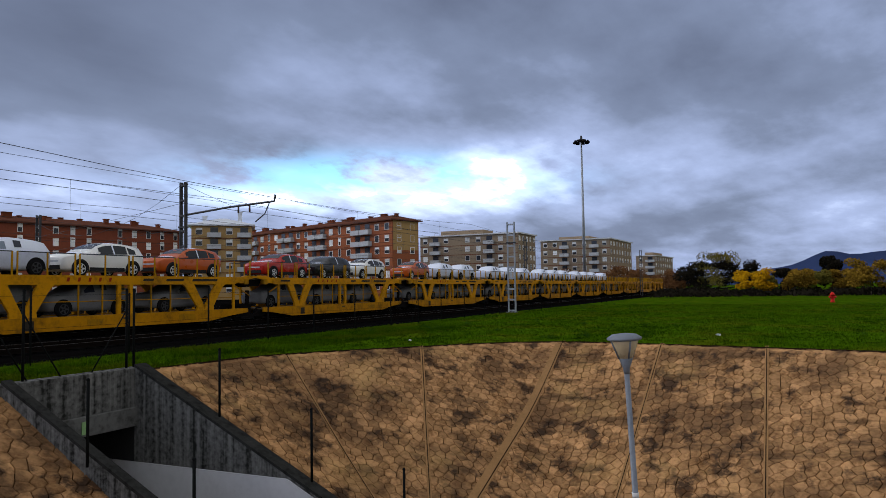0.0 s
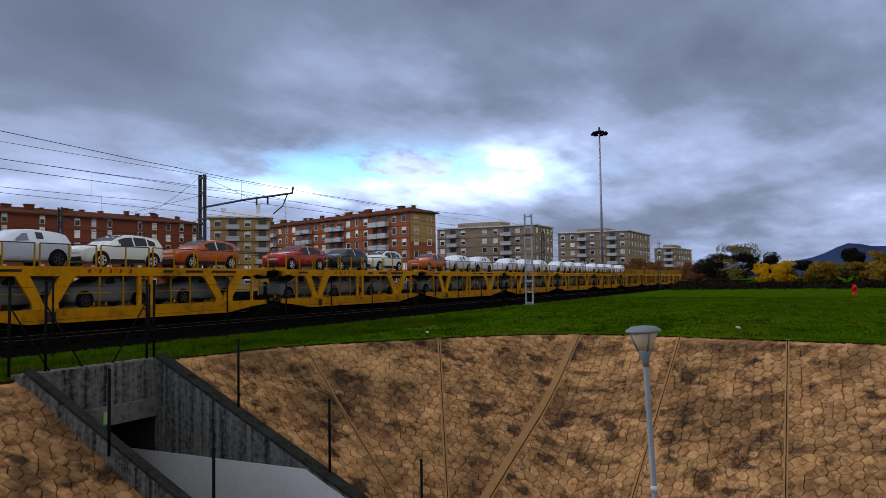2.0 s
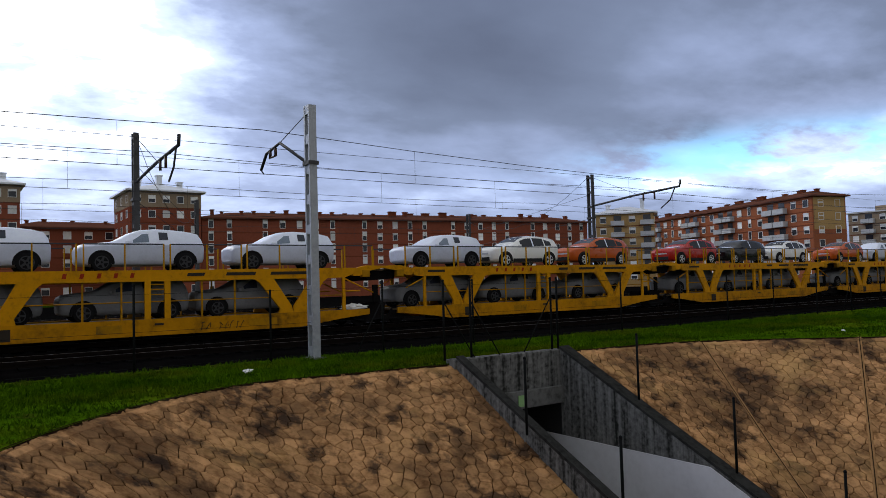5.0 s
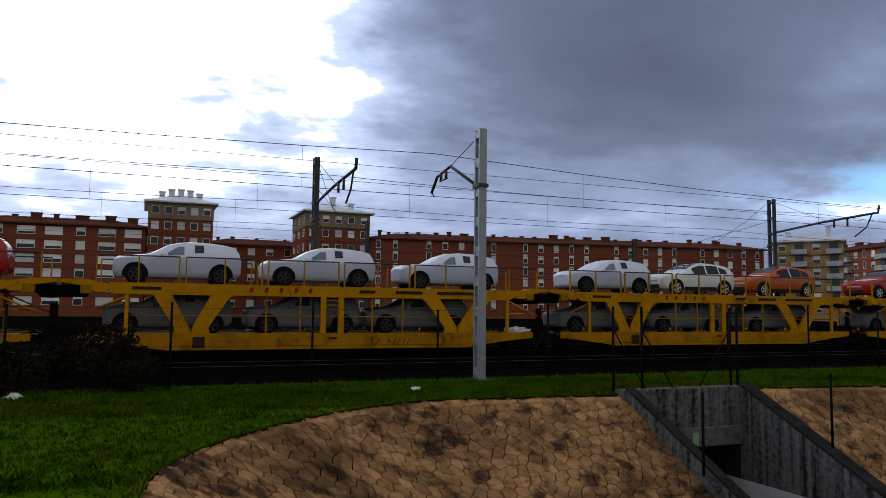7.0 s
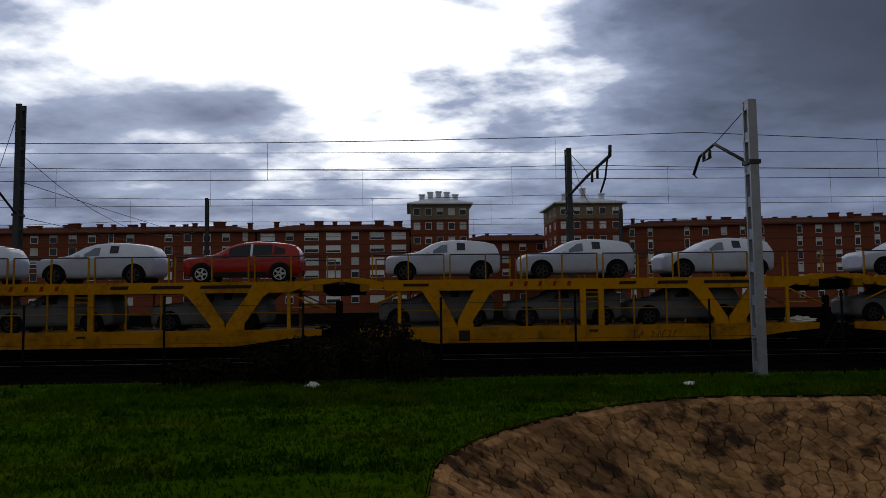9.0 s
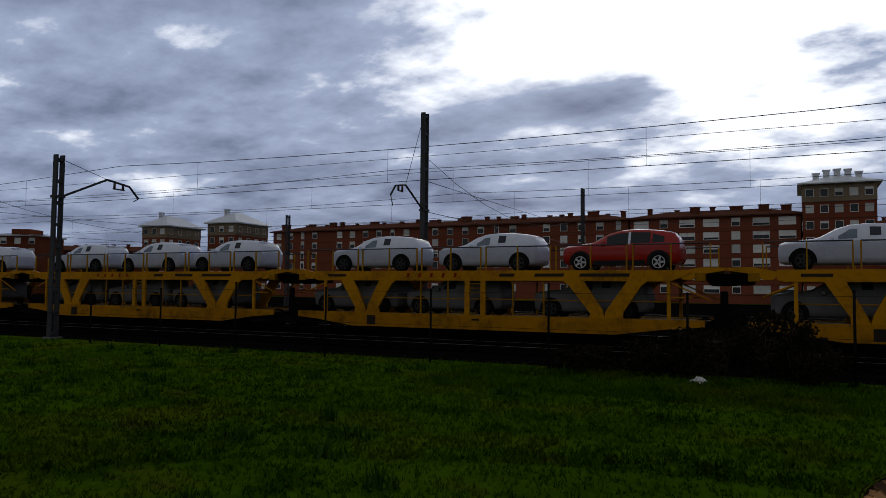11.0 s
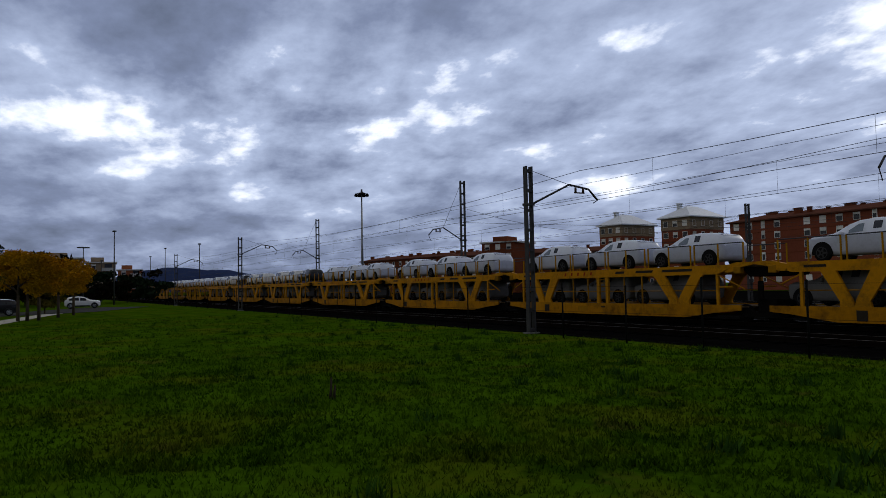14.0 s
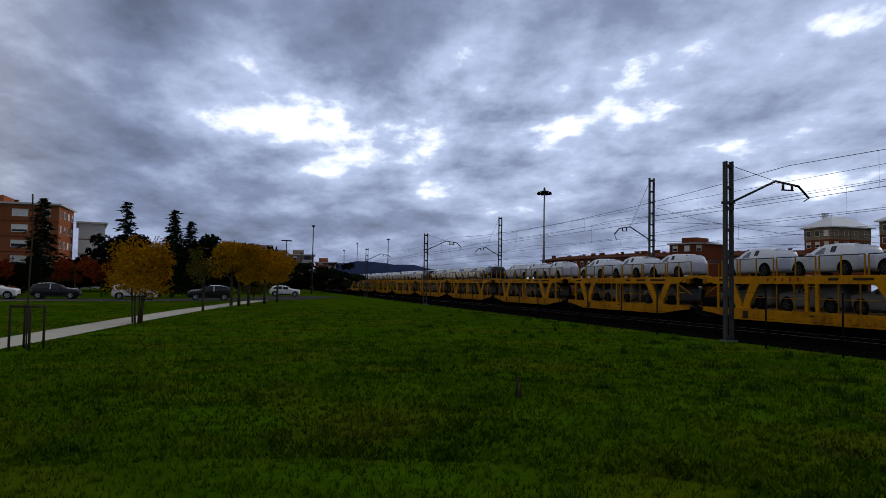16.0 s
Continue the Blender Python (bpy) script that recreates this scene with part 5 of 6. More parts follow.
def tree(x, y, h, spread, leaf, label, seed, stem=0.35, leaves=1500, size=0.16, trunk_r=0.09, name="tree", clumps=9, multi=1, z=0):
    rnd = random.Random(seed)
    t = thing(name, label, "tree" if name == "tree" else "shrub", "trees" if name == "tree" else "shrubs", m=pose(x, y, z))
    bm = B()
    cs = []
    base = h * stem
    for s in range(multi):
        ox, oy = (rnd.uniform(-0.25, 0.25), rnd.uniform(-0.25, 0.25)) if multi > 1 else (0, 0)
        top = Vector((ox * 2 + rnd.uniform(-0.1, 0.1), oy * 2, h * 0.8))
        rod(bm, (ox, oy, -0.1), (ox * 1.4, oy * 1.4, base), trunk_r, trunk_r * 0.75, 8)
        rod(bm, (ox * 1.4, oy * 1.4, base), top, trunk_r * 0.75, trunk_r * 0.2, 6)
        for k in range(7):
            a = rnd.uniform(0, 6.28)
            z0 = base + (h * 0.75 - base) * rnd.random()
            e = Vector((math.cos(a) * spread * rnd.uniform(0.45, 0.85), math.sin(a) * spread * rnd.uniform(0.45, 0.85), z0 + h * rnd.uniform(0.08, 0.25)))
            rod(bm, (ox * 1.4, oy * 1.4, z0), e, trunk_r * 0.4, trunk_r * 0.1, 5)
            cs.append((e, (spread * 0.38, h * 0.12)))
    part("trunk", bm, M["bark"], t)
    for k in range(clumps):
        a, q = rnd.uniform(0, 6.28), math.sqrt(rnd.random()) * spread * 0.8
        zz = base + (h - base) * rnd.uniform(0.15, 0.88)
        cs.append(((math.cos(a) * q, math.sin(a) * q, zz), (spread * rnd.uniform(0.25, 0.45), h * rnd.uniform(0.08, 0.16))))
    bm = B()
    leaf_cloud(bm, cs, leaves, size, rnd)
    part("crown", bm, leaf, t)
    return t


def conifer(x, y, h, spread, seed, label="tall dark cedar with drooping tiered branches"):
    rnd = random.Random(seed)
    t = thing("conifer", label, "tree", "trees", m=pose(x, y, 0))
    bm = B()
    rod(bm, (0, 0, -0.1), (0.15, 0, h), 0.26, 0.03, 8)
    part("trunk", bm, M["bark"], t)
    bm = B()
    z = h * 0.08
    while z < h:
        f = 1 - z / h
        k = 5 + int(5 * f)
        for i in range(k):
            a = rnd.uniform(0, 6.28)
            L = spread * (f ** 0.8) * rnd.uniform(0.55, 1.1) + 0.25
            d = Vector((math.cos(a), math.sin(a), 0))
            for j in range(int(5 + L * 6)):
                s = rnd.random()
                p = d * (L * s) + Vector((rnd.gauss(0, 0.16), rnd.gauss(0, 0.16), z - 0.28 * L * s * s + rnd.gauss(0, 0.10)))
                u = (d * rnd.uniform(0.2, 0.42) + Vector((rnd.gauss(0, 0.12), rnd.gauss(0, 0.12), rnd.gauss(-0.06, 0.08))))
                w = u.orthogonal().normalized() * 0.09
                bm.faces.new([bm.verts.new(q) for q in (p - u, p + w, p + u, p - w)])
        z += h * 0.035
    part("foliage", bm, M["leaf_dark"], t)


def polar(b, d):
    return math.cos(radians(b)) * d, math.sin(radians(b)) * d


YL = "autumn tree with bright yellow leaves beside the gravel path"
tree(-37.2, -2.5, 3.8, 1.45, M["leaf_yellow"], YL, 1, stem=0.26, leaves=6000, size=0.065, trunk_r=0.045, multi=6)
tree(-52.0, -0.4, 4.2, 1.2, M["leaf_olive"], "thin autumn tree with sparse olive leaves by the path", 2, stem=0.3, leaves=700, size=0.10, trunk_r=0.09)
for i, (x, y, h) in enumerate(((-63.2, 1.2, 5.0), (-63.5, 1.8, 5.3), (-63.9, 2.55, 4.9), (-70, 4.0, 5.0), (-76, 5.4, 4.6))):
    tree(x, y, h, 2.2, M["leaf_yellow"], YL, 10 + i, stem=0.38, leaves=4200, size=0.10, trunk_r=0.13)
tree(-84, 3.2, 3.2, 2.0, M["leaf_olive"], "low rounded olive-yellow bush at the lawn's edge", 20, stem=0.1, leaves=2000, size=0.14, name="shrub")
conifer(-98.6, -21.4, 11.6, 3.6, 31)
conifer(-104.3, -12.9, 12.1, 3.8, 32)
conifer(-93.1, -6.0, 10.2, 2.6, 33)
conifer(-101.2, -4.7, 9.5, 2.3, 34)
for i, (b, d, h, s) in enumerate(((-165.3, 88, 4.6, 2.0), (-170.1, 86, 4.4, 2.0), (-171.7, 92, 4.2, 1.6), (-173.7, 90, 4.6, 1.9), (-175.1, 95, 4.2, 1.6))):
    tree(*polar(b, d), h, s, M["leaf_red"], "small autumn tree with rust-red leaves", 40 + i, leaves=1300, size=0.15)
for i in range(16):
    b = -165 - i * 1.1
    tree(*polar(b, 128 + 6 * (i % 3)), (3.4 if i < 6 else 8.2) + 1.3 * (i % 2), 4.6, M["leaf_dark"] if i % 3 else M["scrub"], "dark massed hedge tree behind the car park", 60 + i, stem=0.05, leaves=1800, size=0.4, name="shrub")
for i in range(10):
    tree(*polar(179.6 - i * 0.9, 150 + 8 * (i % 3)), 4.5 + (i % 3), 3.6, M["leaf_dark"] if i % 2 else M["scrub"], "dark bush beyond the lawn", 80 + i, stem=0.05, leaves=700, size=0.4, name="shrub")
# far side of the lawn
DT = "bare dark autumn tree at the far edge of the lawn"
for i, (b, d, h, s, lf) in enumerate(((7.6, 150, 6.2, 5.0, "scrub"), (6.2, 146, 8.0, 4.2, "leaf_olive"), (5.0, 144, 6.8, 3.8, "scrub"), (4.0, 126, 4.3, 2.9, "leaf_yellow"), (3.2, 134, 4.0, 2.2, "leaf_olive"),
                                       (2.0, 140, 4.6, 2.6, "scrub"), (1.0, 130, 4.6, 2.8, "leaf_gold"), (0.0, 138, 4.4, 2.8, "leaf_olive"), (-1.1, 142, 6.6, 2.0, "scrub"), (-2.0, 140, 4.6, 2.8, "leaf_gold"),
                                       (-3.3, 120, 5.0, 3.2, "leaf_gold"), (-5.5, 132, 5.0, 3, "leaf_olive"), (-8, 135, 5.2, 3, "leaf_gold"), (-11, 130, 5, 3, "scrub"), (8.8, 160, 5.4, 3.6, "leaf_brown"))):
    tree(*polar(b - 2.0, d), h, s, M[lf], DT if lf == "scrub" else "far autumn tree with thinning golden leaves", 110 + i, stem=0.12, leaves=5200 if lf == "scrub" else 3000, size=0.19, clumps=14)
for i in range(20):
    tree(150 + i * 8, 36 + (i % 3) * 3, 4.5 + (i % 4) * 0.7, 4.2, M["leaf_brown"], "russet leafless scrub tree behind the wagons", 140 + i, stem=0.1, leaves=800, size=0.35, name="shrub")
bm = B()
rnd = random.Random(5)
for i in range(1400):
    b = rnd.uniform(-14, 9)
    d = rnd.uniform(118, 150)
    x, y = polar(b, d)
    hh = rnd.uniform(0.5, 1.6)
    leaf_cloud(bm, [((x, y, hh * 0.4), (0.9, hh * 0.5))], 4, 0.35, rnd)
solid("far_hedge", bm, M["scrub"], "low dark hedge along the far edge of the lawn", "hedge", kind="stuff")
# dark bramble by the fence
for i, (x, y, h, s) in enumerate(((-2.2, 19.4, 1.15, 1.0), (-1.0, 19.8, 1.5, 1.0), (-3.4, 19.6, 0.9, 0.9), (-0.2, 19.5, 0.9, 0.8), (-5.2, 19.5, 0.6, 0.8))):
    tree(x, y, h, s, M["scrub"], "dark leafless bramble tangled in the railway fence", 170 + i, stem=0.05, leaves=1500, size=0.055, trunk_r=0.02, name="shrub", multi=7)

# ---- hills ----
for nm, b0, b1, d, hs, sd in (("hill_ridge", -34, 9, 2300, 112, 1), ("hill_ridge", 155, 200, 2400, 115, 4)):
    bm = B()
    n = 60
    rowsh = []
    for i in range(n + 1):
        b = b0 + (b1 - b0) * i / n
        hgt = hs * (0.55 + 0.55 * noise.noise((b * 0.12 + sd, 0.3, 0)) + 0.16 * noise.noise((b * 0.5, 2 + sd, 0)))
        edge = min(1, i / 8, (n - i) / 8)
        hgt = max(4, hgt * edge)
        rowsh.append([bm.verts.new((*polar(b, d * k), z)) for k, z in ((0.9, -2), (0.95, hgt * 0.6), (1.0, hgt), (1.08, hgt * 0.3))])
    for a, b in zip(rowsh, rowsh[1:]):
        for i in range(3):
            bm.faces.new((a[i], b[i], b[i + 1], a[i + 1])).smooth = True
    solid(nm, bm, M["hill"], "low blue wooded hills on the horizon", "hill", kind="structure")

# ---- path, car park and what stands there ----
def ribbon(name, pts, width, z, material, label, category):
    bm = B()
    prev = None
    for i, p in enumerate(pts):
        q0, q1 = Vector(pts[max(0, i - 1)]), Vector(pts[min(len(pts) - 1, i + 1)])
        d = (q1 - q0).normalized()
        s = Vector((-d.y, d.x)) * width / 2
        cur = (bm.verts.new((p[0] + s.x, p[1] + s.y, z)), bm.verts.new((p[0] - s.x, p[1] - s.y, z)))
        if prev:
            bm.faces.new((prev[0], prev[1], cur[1], cur[0]))
        prev = cur
    return solid(name, bm, material, label, category, kind="structure")


ribbon("path", [(-8, -8.0), (-14, -6.7), (-20, -5.6), (-28, -4.5), (-40, -3.1), (-53, -1.3), (-66, 0.9), (-80, 3.4), (-100, 7)], 1.7, 0.02, M["path"], "pale gravel path winding along the lawn", "path")
ribbon("car_park", [(-70, -40), (-76, -14), (-80, -4), (-88, 4), (-110, 12)], 9, 0.03, M["asphalt"], "grey asphalt car park beyond the path", "road")
ribbon("kerb_strip", [(-64.8, -40), (-70.8, -14), (-74.8, -4.5)], 0.4, 0.05, M["path"], "pale kerb along the car park", "kerb")


def parked(kind, x, y, rz, label):
    src = TEMPLATE.get(kind)
    o = copy_thing(src, pose(x, y, 0.03, 0, 0, rz))
    tagged(o, label, "car", "parked cars")


parked("car_white", -107.3, 7.8, 268, "white saloon car parked beyond the lawn")
parked("car_black", -80, -1.2, 95, "black car parked beside the path")
parked("car_white", -80, -8.3, 275, "white car parked in the car park")
parked("car_white", -77, -20.0, 270, "white car parked in the car park")
parked("car_black", -79, -15.2, 270, "dark car parked in the car park")

# staked sapling
sap = thing("staked_sapling", "slender leafless sapling held by a frame of wooden stakes", "tree", m=pose(-24.0, -3.6, 0))
bm = B()
tube(bm, [(0, 0, -0.1), (0.02, 0, 1.6), (0.0, 0.03, 3.2), (0.04, 0, 4.3)], 0.022, 6)
part("trunk", bm, M["bark"], sap)
for a in range(4):
    bm = B()
    c, s = 0.42 * math.cos(a * 1.57 + 0.4), 0.42 * math.sin(a * 1.57 + 0.4)
    rod(bm, (c, s, -0.1), (c, s, 1.22), 0.035, n=8)
    part("stake", bm, M["wood"], sap)
bm = B()
for a in range(4):
    p = [(0.42 * math.cos(q * 1.57 + 0.4), 0.42 * math.sin(q * 1.57 + 0.4), 1.18) for q in (a, a + 1)]
    rod(bm, p[0], p[1], 0.03, n=6)
part("crossbar", bm, M["wood"], sap)


def lamp_column(b, d, h, double=False):
    t = thing("street_lamp", "distant grey lamp column beyond the lawn", "street lamp", "distant lamps", m=pose(*polar(b, d), 0))
    bm = B()
    rod(bm, (0, 0, 0), (0, 0, h), 0.14, 0.07, 8)
    part("post", bm, M["galv_dark"], t)
    bm = B()
    box(bm, -0.35, -1.0 if double else -0.3, h, 0.35, 1.0 if double else 0.3, h + 0.22)
    part("lamp_head", bm, M["galv_dark"], t, bevel=0.05)


lamp_column(174.05, 133, 12)
lamp_column(176.1, 146, 10, True)
lamp_column(175.1, 180, 9)
lamp_column(168.4, 150, 11)
lamp_column(172.0, 220, 11.7)
lamp_column(171.0, 220, 14)

# hydrant, litter, stump
hy = thing("hydrant", "red painted hydrant standing on the lawn", "hydrant", m=pose(80, -3.8, 0) @ Matrix.Scale(1.4, 4))
bm = B()
lathe(bm, [(0.16, 0), (0.16, 0.06), (0.12, 0.08), (0.12, 0.48), (0.17, 0.5), (0.17, 0.56), (0.12, 0.62), (0.05, 0.72)], 14)
part("body", bm, M["red_hydrant"], hy)
for a in range(3):
    bm = B()
    d = Vector((math.cos(a * 2.1), math.sin(a * 2.1), 0))
    rod(bm, d * 0.1 + Vector((0, 0, 0.38)), d * 0.24 + Vector((0, 0, 0.38)), 0.07, n=10)
    part("outlet", bm, M["red_hydrant"], hy)


def crumple(name, x, y, r, label, seed):
    bm = B()
    bmesh.ops.create_icosphere(bm, subdivisions=2, radius=r)
    for v in bm.verts:
        v.co *= 0.7 + 0.6 * noise.noise(v.co * 9 / r * 0.12 + Vector((seed, 0, 0)))
        v.co.z = max(-r * 0.25, v.co.z * 0.45)
    solid(name, bm, M["litter"], label, "litter", "litter", m=pose(x, y, r * 0.25))


crumple("litter", 6.06, 17.7, 0.17, "crumpled white paper on the grass", 1)
crumple("litter", -2.43, 18.57, 0.24, "crumpled white plastic bag by the fence", 2)
crumple("litter", 29.8, 3.1, 0.14, "small white scrap on the lawn", 3)
crumple("litter", 24.8, 13.5, 0.1, "small white scrap near the pit", 4)
st_ = thing("stump", "small dark broken post stub in the lawn", "stump", m=pose(-13.6, 6.85, 0) @ Matrix.Scale(1.45, 4))
for dx, hh in ((-0.05, 0.26), (0.05, 0.18)):
    bm = B()
    rod(bm, (dx, 0, -0.05), (dx * 1.3, 0.02, hh), 0.025, 0.012, 6)
    part("stake", bm, M["wood"], st_)


# white bundle at the wagons' joint, scrawl on one sill
bm = B()
bmesh.ops.create_icosphere(bm, subdivisions=3, radius=1)
for v in bm.verts:
    v.co = Vector((v.co.x * 0.62, v.co.y * 0.16, v.co.z * 0.15)) * (0.8 + 0.7 * noise.noise(v.co * 2.3))
solid("bundle", bm, M["litter"], "white plastic bundle lying on the wagon's end", "bundle", m=pose(MID0 + 7.75, FACE_Y + 0.3, 1.10))
scrawl = thing("graffiti", "dark spray-painted scrawl on the wagon sill", "graffiti", m=pose(MID0 + 1.45, FACE_Y, 0.55))
rnd = random.Random(9)
for i in range(7):
    bm = B()
    x = i * 0.2 + (0.25 if i > 1 else 0)
    tube(bm, [(x + rnd.uniform(-0.05, 0.05), 0.0, 0.0), (x + rnd.uniform(-0.02, 0.1), 0.0, 0.13), (x + rnd.uniform(0, 0.14), 0.0, 0.26), (x + 0.12, 0.0, rnd.uniform(0.05, 0.3))], 0.013, 4)
    part("stroke", bm, M["ink"], scrawl)


# ---- grass ----
def in_pit(x, y, grow=0.0):
    if not (-0.6 - grow < x < 26.4 + grow and -17.5 < y < 16.3 + grow):
        return False
    inside = False
    n = len(RIM)
    for i in range(n):
        x0, y0, x1, y1 = RIM[i][0], RIM[i][1], RIM[(i + 1) % n][0], RIM[(i + 1) % n][1]
        if (y0 > y) != (y1 > y) and x < (x1 - x0) * (y - y0) / (y1 - y0) + x0:
            inside = not inside
    return inside


PATH_X, PATH_Y = (8, 14, 20, 28, 40, 53, 66, 80, 100), (-8.0, -6.7, -5.6, -4.5, -3.1, -1.3, 0.9, 3.4, 7)


def grass_field(name, count, area, h0, h1, width, seed, label):
    rg = np.random.default_rng(seed)
    verts, faces = [], []
    made = 0
    while made < count:
        x, y = area(rg)
        if y > 20.2 or in_pit(x, y) or (x < -8 and abs(y - np.interp(-x, PATH_X, PATH_Y)) < 0.95):
            continue
        patch = 0.5 + 0.5 * noise.noise((x * 0.35, y * 0.35, seed)) + 0.35 * noise.noise((x * 1.3, y * 1.3, seed))
        if rg.random() > 0.55 + patch:
            continue
        for _ in range(3):
            bx, by = x + rg.normal(0, width * 2.5), y + rg.normal(0, width * 2.5)
            if in_pit(bx, by):
                continue
            h = (h0 + (h1 - h0) * rg.random()) * (0.6 + 0.7 * max(0, patch))
            a = rg.random() * 6.283
            c, s = math.cos(a) * width, math.sin(a) * width
            lx, ly = rg.normal(0, h * 0.45), rg.normal(0, h * 0.45)
            k = len(verts)
            verts += [(bx - c, by - s, 0), (bx + c, by + s, 0), (bx + lx, by + ly, h)]
            faces.append((k, k + 1, k + 2))
        made += 1
    me = bpy.data.meshes.new(name)
    me.from_pydata(verts, [], faces)
    me.materials.append(M["blade"])
    tagged(new(name, me), label, "grass", kind="stuff")


def ring_area(cx, cy, r0, r1):
    def f(rg):
        r = r0 + (r1 - r0) * rg.random() ** 1.35
        a = rg.random() * 2 * math.pi
        return cx + r * math.cos(a), cy + r * math.sin(a)
    return f


def box_area(x0, y0, x1, y1):
    return lambda rg: (x0 + (x1 - x0) * rg.random(), y0 + (y1 - y0) * rg.random())


grass_field("near_grass", 90000, ring_area(-1, 1, 2.0, 26), 0.03, 0.085, 0.008, 3, "short green lawn grass round the viewpoint")
grass_field("middle_grass", 60000, ring_area(-1, 1, 9, 60), 0.04, 0.10, 0.018, 4, "green lawn grass further out")
grass_field("verge_grass", 16000, box_area(-8, 15.3, 34, 19.6), 0.04, 0.14, 0.014, 5, "longer grass along the railway verge")
grass_field("far_grass", 22000, box_area(22, -14, 75, 19.6), 0.03, 0.085, 0.03, 6, "green lawn grass beyond the pit")

# tufts that stand up from the lawn
bm = B()
rnd = random.Random(11)
for i in range(260):
    x, y = (rnd.uniform(24, 80), rnd.uniform(-12, 19)) if i % 2 else (rnd.uniform(-60, -4), rnd.uniform(0, 19))
    if in_pit(x, y):
        continue
    R = rnd.uniform(0.15, 0.55)
    for j in range(34):
        a, q = rnd.uniform(0, 6.28), rnd.random() * R
        px_, py_ = x + math.cos(a) * q, y + math.sin(a) * q * 0.7
        h = rnd.uniform(0.08, 0.26) * (1.2 - q / R * 0.6)
        w = 0.025
        bm.faces.new([bm.verts.new(p) for p in ((px_ - w, py_, 0), (px_ + w, py_, 0), (px_ + rnd.gauss(0, 0.06), py_ + rnd.gauss(0, 0.06), h))])
solid("grass_tufts", bm, mat("dark_weed_tufts", (0.03, 0.075, 0.01), 0.85, var=0.4, bump=0, island=0.4), "darker weed tufts scattered over the lawn", "grass", kind="stuff")


# ---- cracked slabs on the slopes ----
rnd = random.Random(21)
# seams down the slope: rim and foot in plan, width of the smooth band beside the joint
SEAMS = (((18.95, 14.75), (15.3, 9.0), 0.02), ((22.7, 12.0), (16.2, 8.6), 0.05), ((25.85, 7.95), (17.0, 8.1), 0.2), ((25.6, 4.55), (18.0, 4.95), 0.06),
         ((25.15, 1.4), (17.8, 1.5), 0.04), ((24.3, -1.8), (17.0, -1.7), 0.04), ((23.3, -5.0), (16.0, -4.9), 0.04))
RA = np.array([(p[0], p[1]) for p in RIM])
RB_ = np.roll(RA, -1, axis=0)


def inset(pts):
    """How far each place lies inside the rim."""
    p = np.asarray(pts, float)[:, None, :]
    d = RB_ - RA
    f = np.clip(((p - RA) * d).sum(2) / np.maximum((d * d).sum(1), 1e-9), 0, 1)
    return np.linalg.norm(p - (RA + f[..., None] * d), axis=2).min(1)


CELL = 0.28
cells, corners = [], []
for j in range(int(26 / (CELL * 0.866))):
    for i in range(int(28 / CELL)):
        cx, cy = -1 + (i + 0.5 * (j % 2)) * CELL, -9 + j * CELL * 0.866
        if not (in_pit(cx, cy) or in_pit(cx, cy - 0.25) or in_pit(cx - 0.2, cy) or in_pit(cx + 0.2, cy)) or (WALL_L < cx < WALL_R + 0.1 and cy > 6.8):
            continue
        cells.append((cx, cy))
        for k in range(6):
            a = radians(60 * k + 30)
            ox, oy = cx + CELL * 0.577 * math.cos(a), cy + CELL * 0.577 * math.sin(a)
            jx, jy = noise.noise((ox * 7.3, oy * 7.3, 0.5)) * 0.34 * CELL, noise.noise((ox * 7.3, oy * 7.3, 9.5)) * 0.34 * CELL
            ox += jx
            if cy > 6.8:
                ox = min(ox, WALL_L - 0.12) if cx < 12 else max(ox, WALL_R + 0.12)
            corners.append((ox, oy + jy))
corners = np.array(corners).reshape(-1, 6, 2)
mids = np.array(cells)[:, None, :]
outer_, inner2 = mids + (corners - mids) * 0.94, mids + (corners - mids) * 0.87
depth_o = inset(outer_.reshape(-1, 2)).reshape(-1, 6)
depth_i = inset(inner2.reshape(-1, 2)).reshape(-1, 6)
rest = B()
made = 0
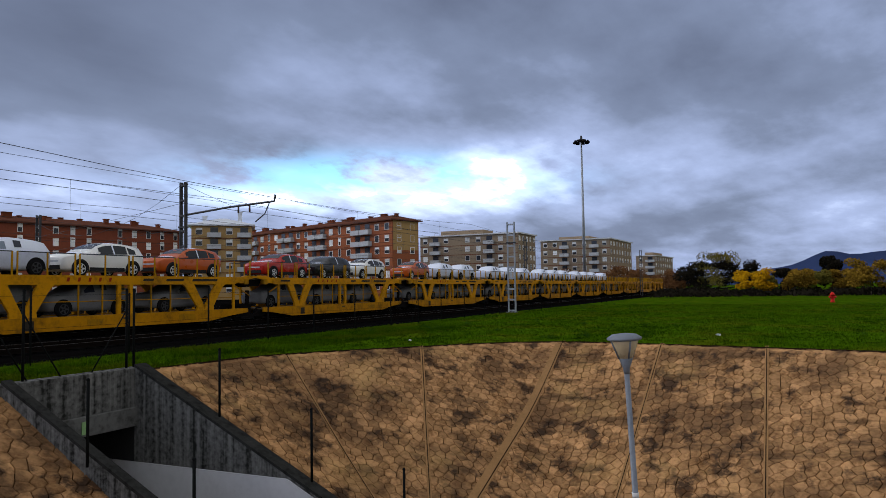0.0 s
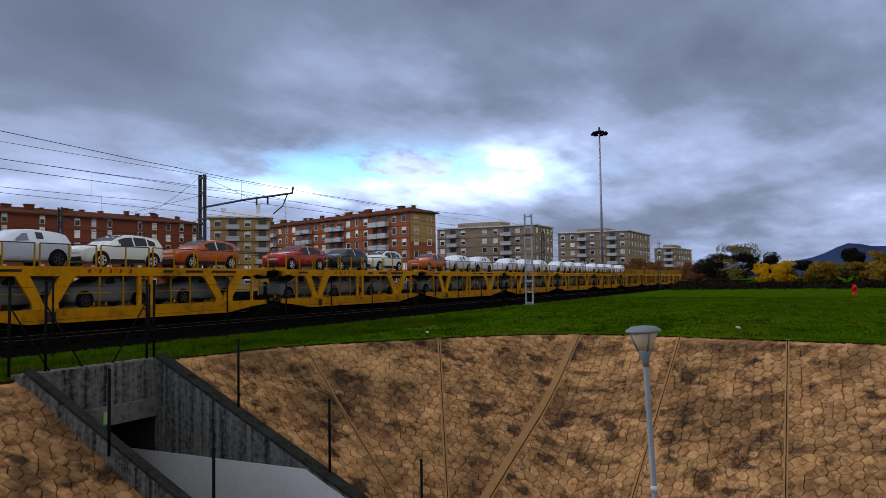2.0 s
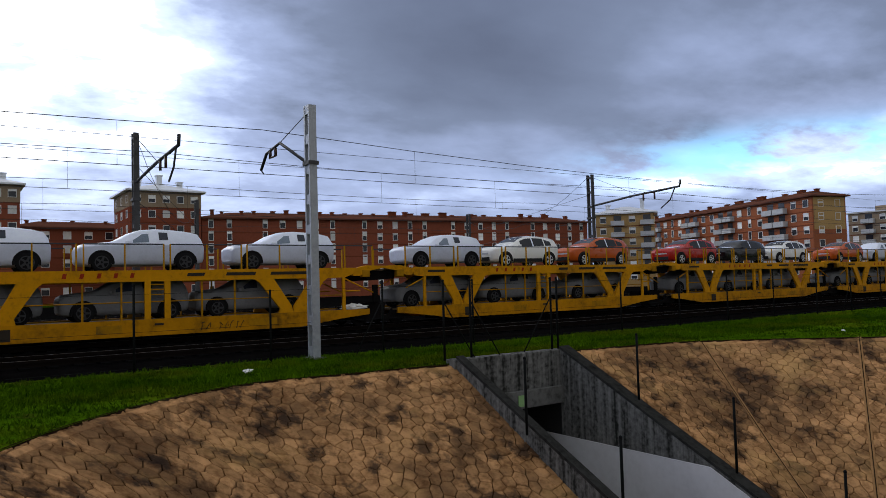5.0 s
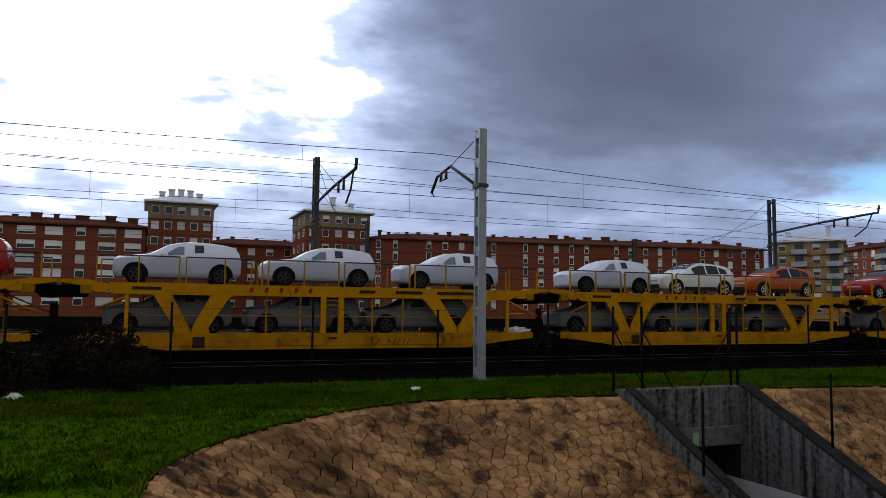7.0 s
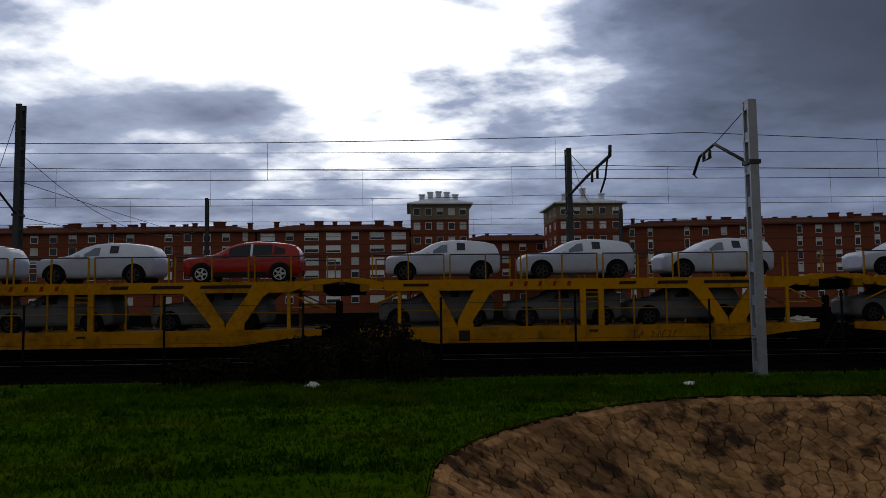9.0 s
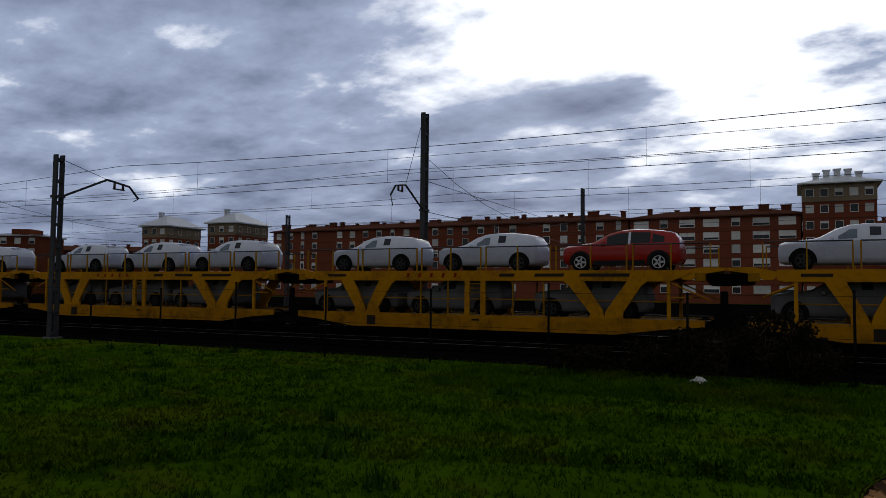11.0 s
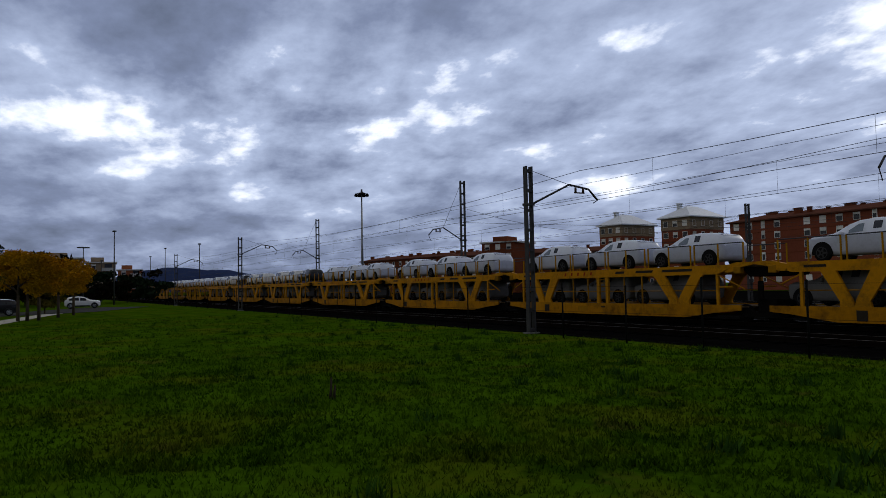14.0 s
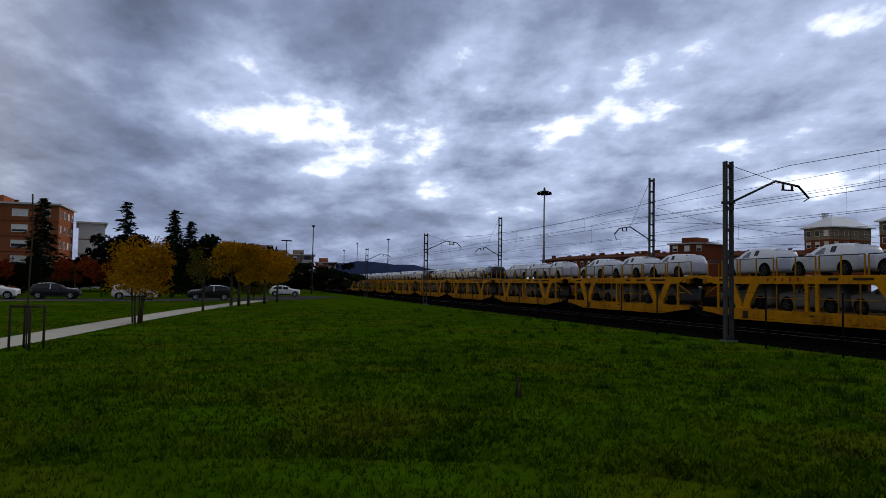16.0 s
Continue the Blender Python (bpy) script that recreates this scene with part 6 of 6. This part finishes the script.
for n in range(len(cells)):
    if depth_o[n].max() > RUN * 1.02:
        continue
    for ring, dep in ((outer_, depth_o), (inner2, depth_i)):
        for k in range(6):
            if not in_pit(*ring[n][k]):
                dep[n][k] = 0.04
    lift = rnd.uniform(-0.006, 0.010)
    single = made < 300 and cells[n][0] < 9.5 and cells[n][1] > 7.5
    bm = B() if single else rest
    lo = [bm.verts.new((q[0], q[1], -SLOPE * d - 0.12)) for q, d in zip(outer_[n], depth_o[n])]
    mid_ = [bm.verts.new((q[0], q[1], -SLOPE * d + lift - 0.012)) for q, d in zip(outer_[n], depth_o[n])]
    hi = [bm.verts.new((q[0], q[1], -SLOPE * d + lift)) for q, d in zip(inner2[n], depth_i[n])]
    bm.faces.new(hi)
    for k in range(6):
        bm.faces.new((lo[k], lo[(k + 1) % 6], mid_[(k + 1) % 6], mid_[k]))
        bm.faces.new((mid_[k], mid_[(k + 1) % 6], hi[(k + 1) % 6], hi[k]))
    if single:
        part("slab", bm, M["stone"], pit_slope)
        made += 1
tagged(part("slabs", rest, M["stone"], pit_slope), kind="stuff")


def down_strip(top, foot, offs, z, material, label):
    """A strip down the slope from the rim to its foot."""
    bm = B()
    prev = None
    a, b = Vector(top), Vector(foot)
    side = Vector((a.y - b.y, b.x - a.x)).normalized()
    for j in range(25):
        c = a.lerp(b, j / 24)
        row = []
        for o, dz in ((offs[0], -0.05), (offs[0] + 0.015, 0), (offs[1] - 0.015, 0), (offs[1], -0.05)):
            w = c + side * o
            d = inset([(w.x, w.y)])[0] if in_pit(w.x, w.y) else 0.0
            row.append(bm.verts.new((w.x, w.y, -SLOPE * min(d, RUN) + z + dz)))
        if prev:
            for k in range(3):
                bm.faces.new((prev[k], prev[k + 1], row[k + 1], row[k]))
        prev = row
    part("seam_strip", bm, material, pit_slope, label)


for top, foot, wide in SEAMS:
    down_strip(top, foot, (-wide, 0.085), 0.016, M["seam"], "smooth paler concrete band running down the slope")
    down_strip(top, foot, (0.0, 0.042), 0.030, M["joint"], "dark joint running down the slope")
# smooth band under the rim
bm = B()
prev = None
for p in RIM:
    n = math.hypot(p[2], p[3])
    row = [bm.verts.new((p[0] + p[2] / n * w, p[1] + p[3] / n * w, -SLOPE * w + z)) for w, z in ((0.06, -0.02), (0.08, 0.010), (0.18, 0.010), (0.20, -0.03))]
    if prev:
        for k in range(3):
            bm.faces.new((prev[k], prev[k + 1], row[k + 1], row[k]))
    prev = row
part("top_band", bm, M["stone"], pit_slope, "smooth paler band along the top of the slope")
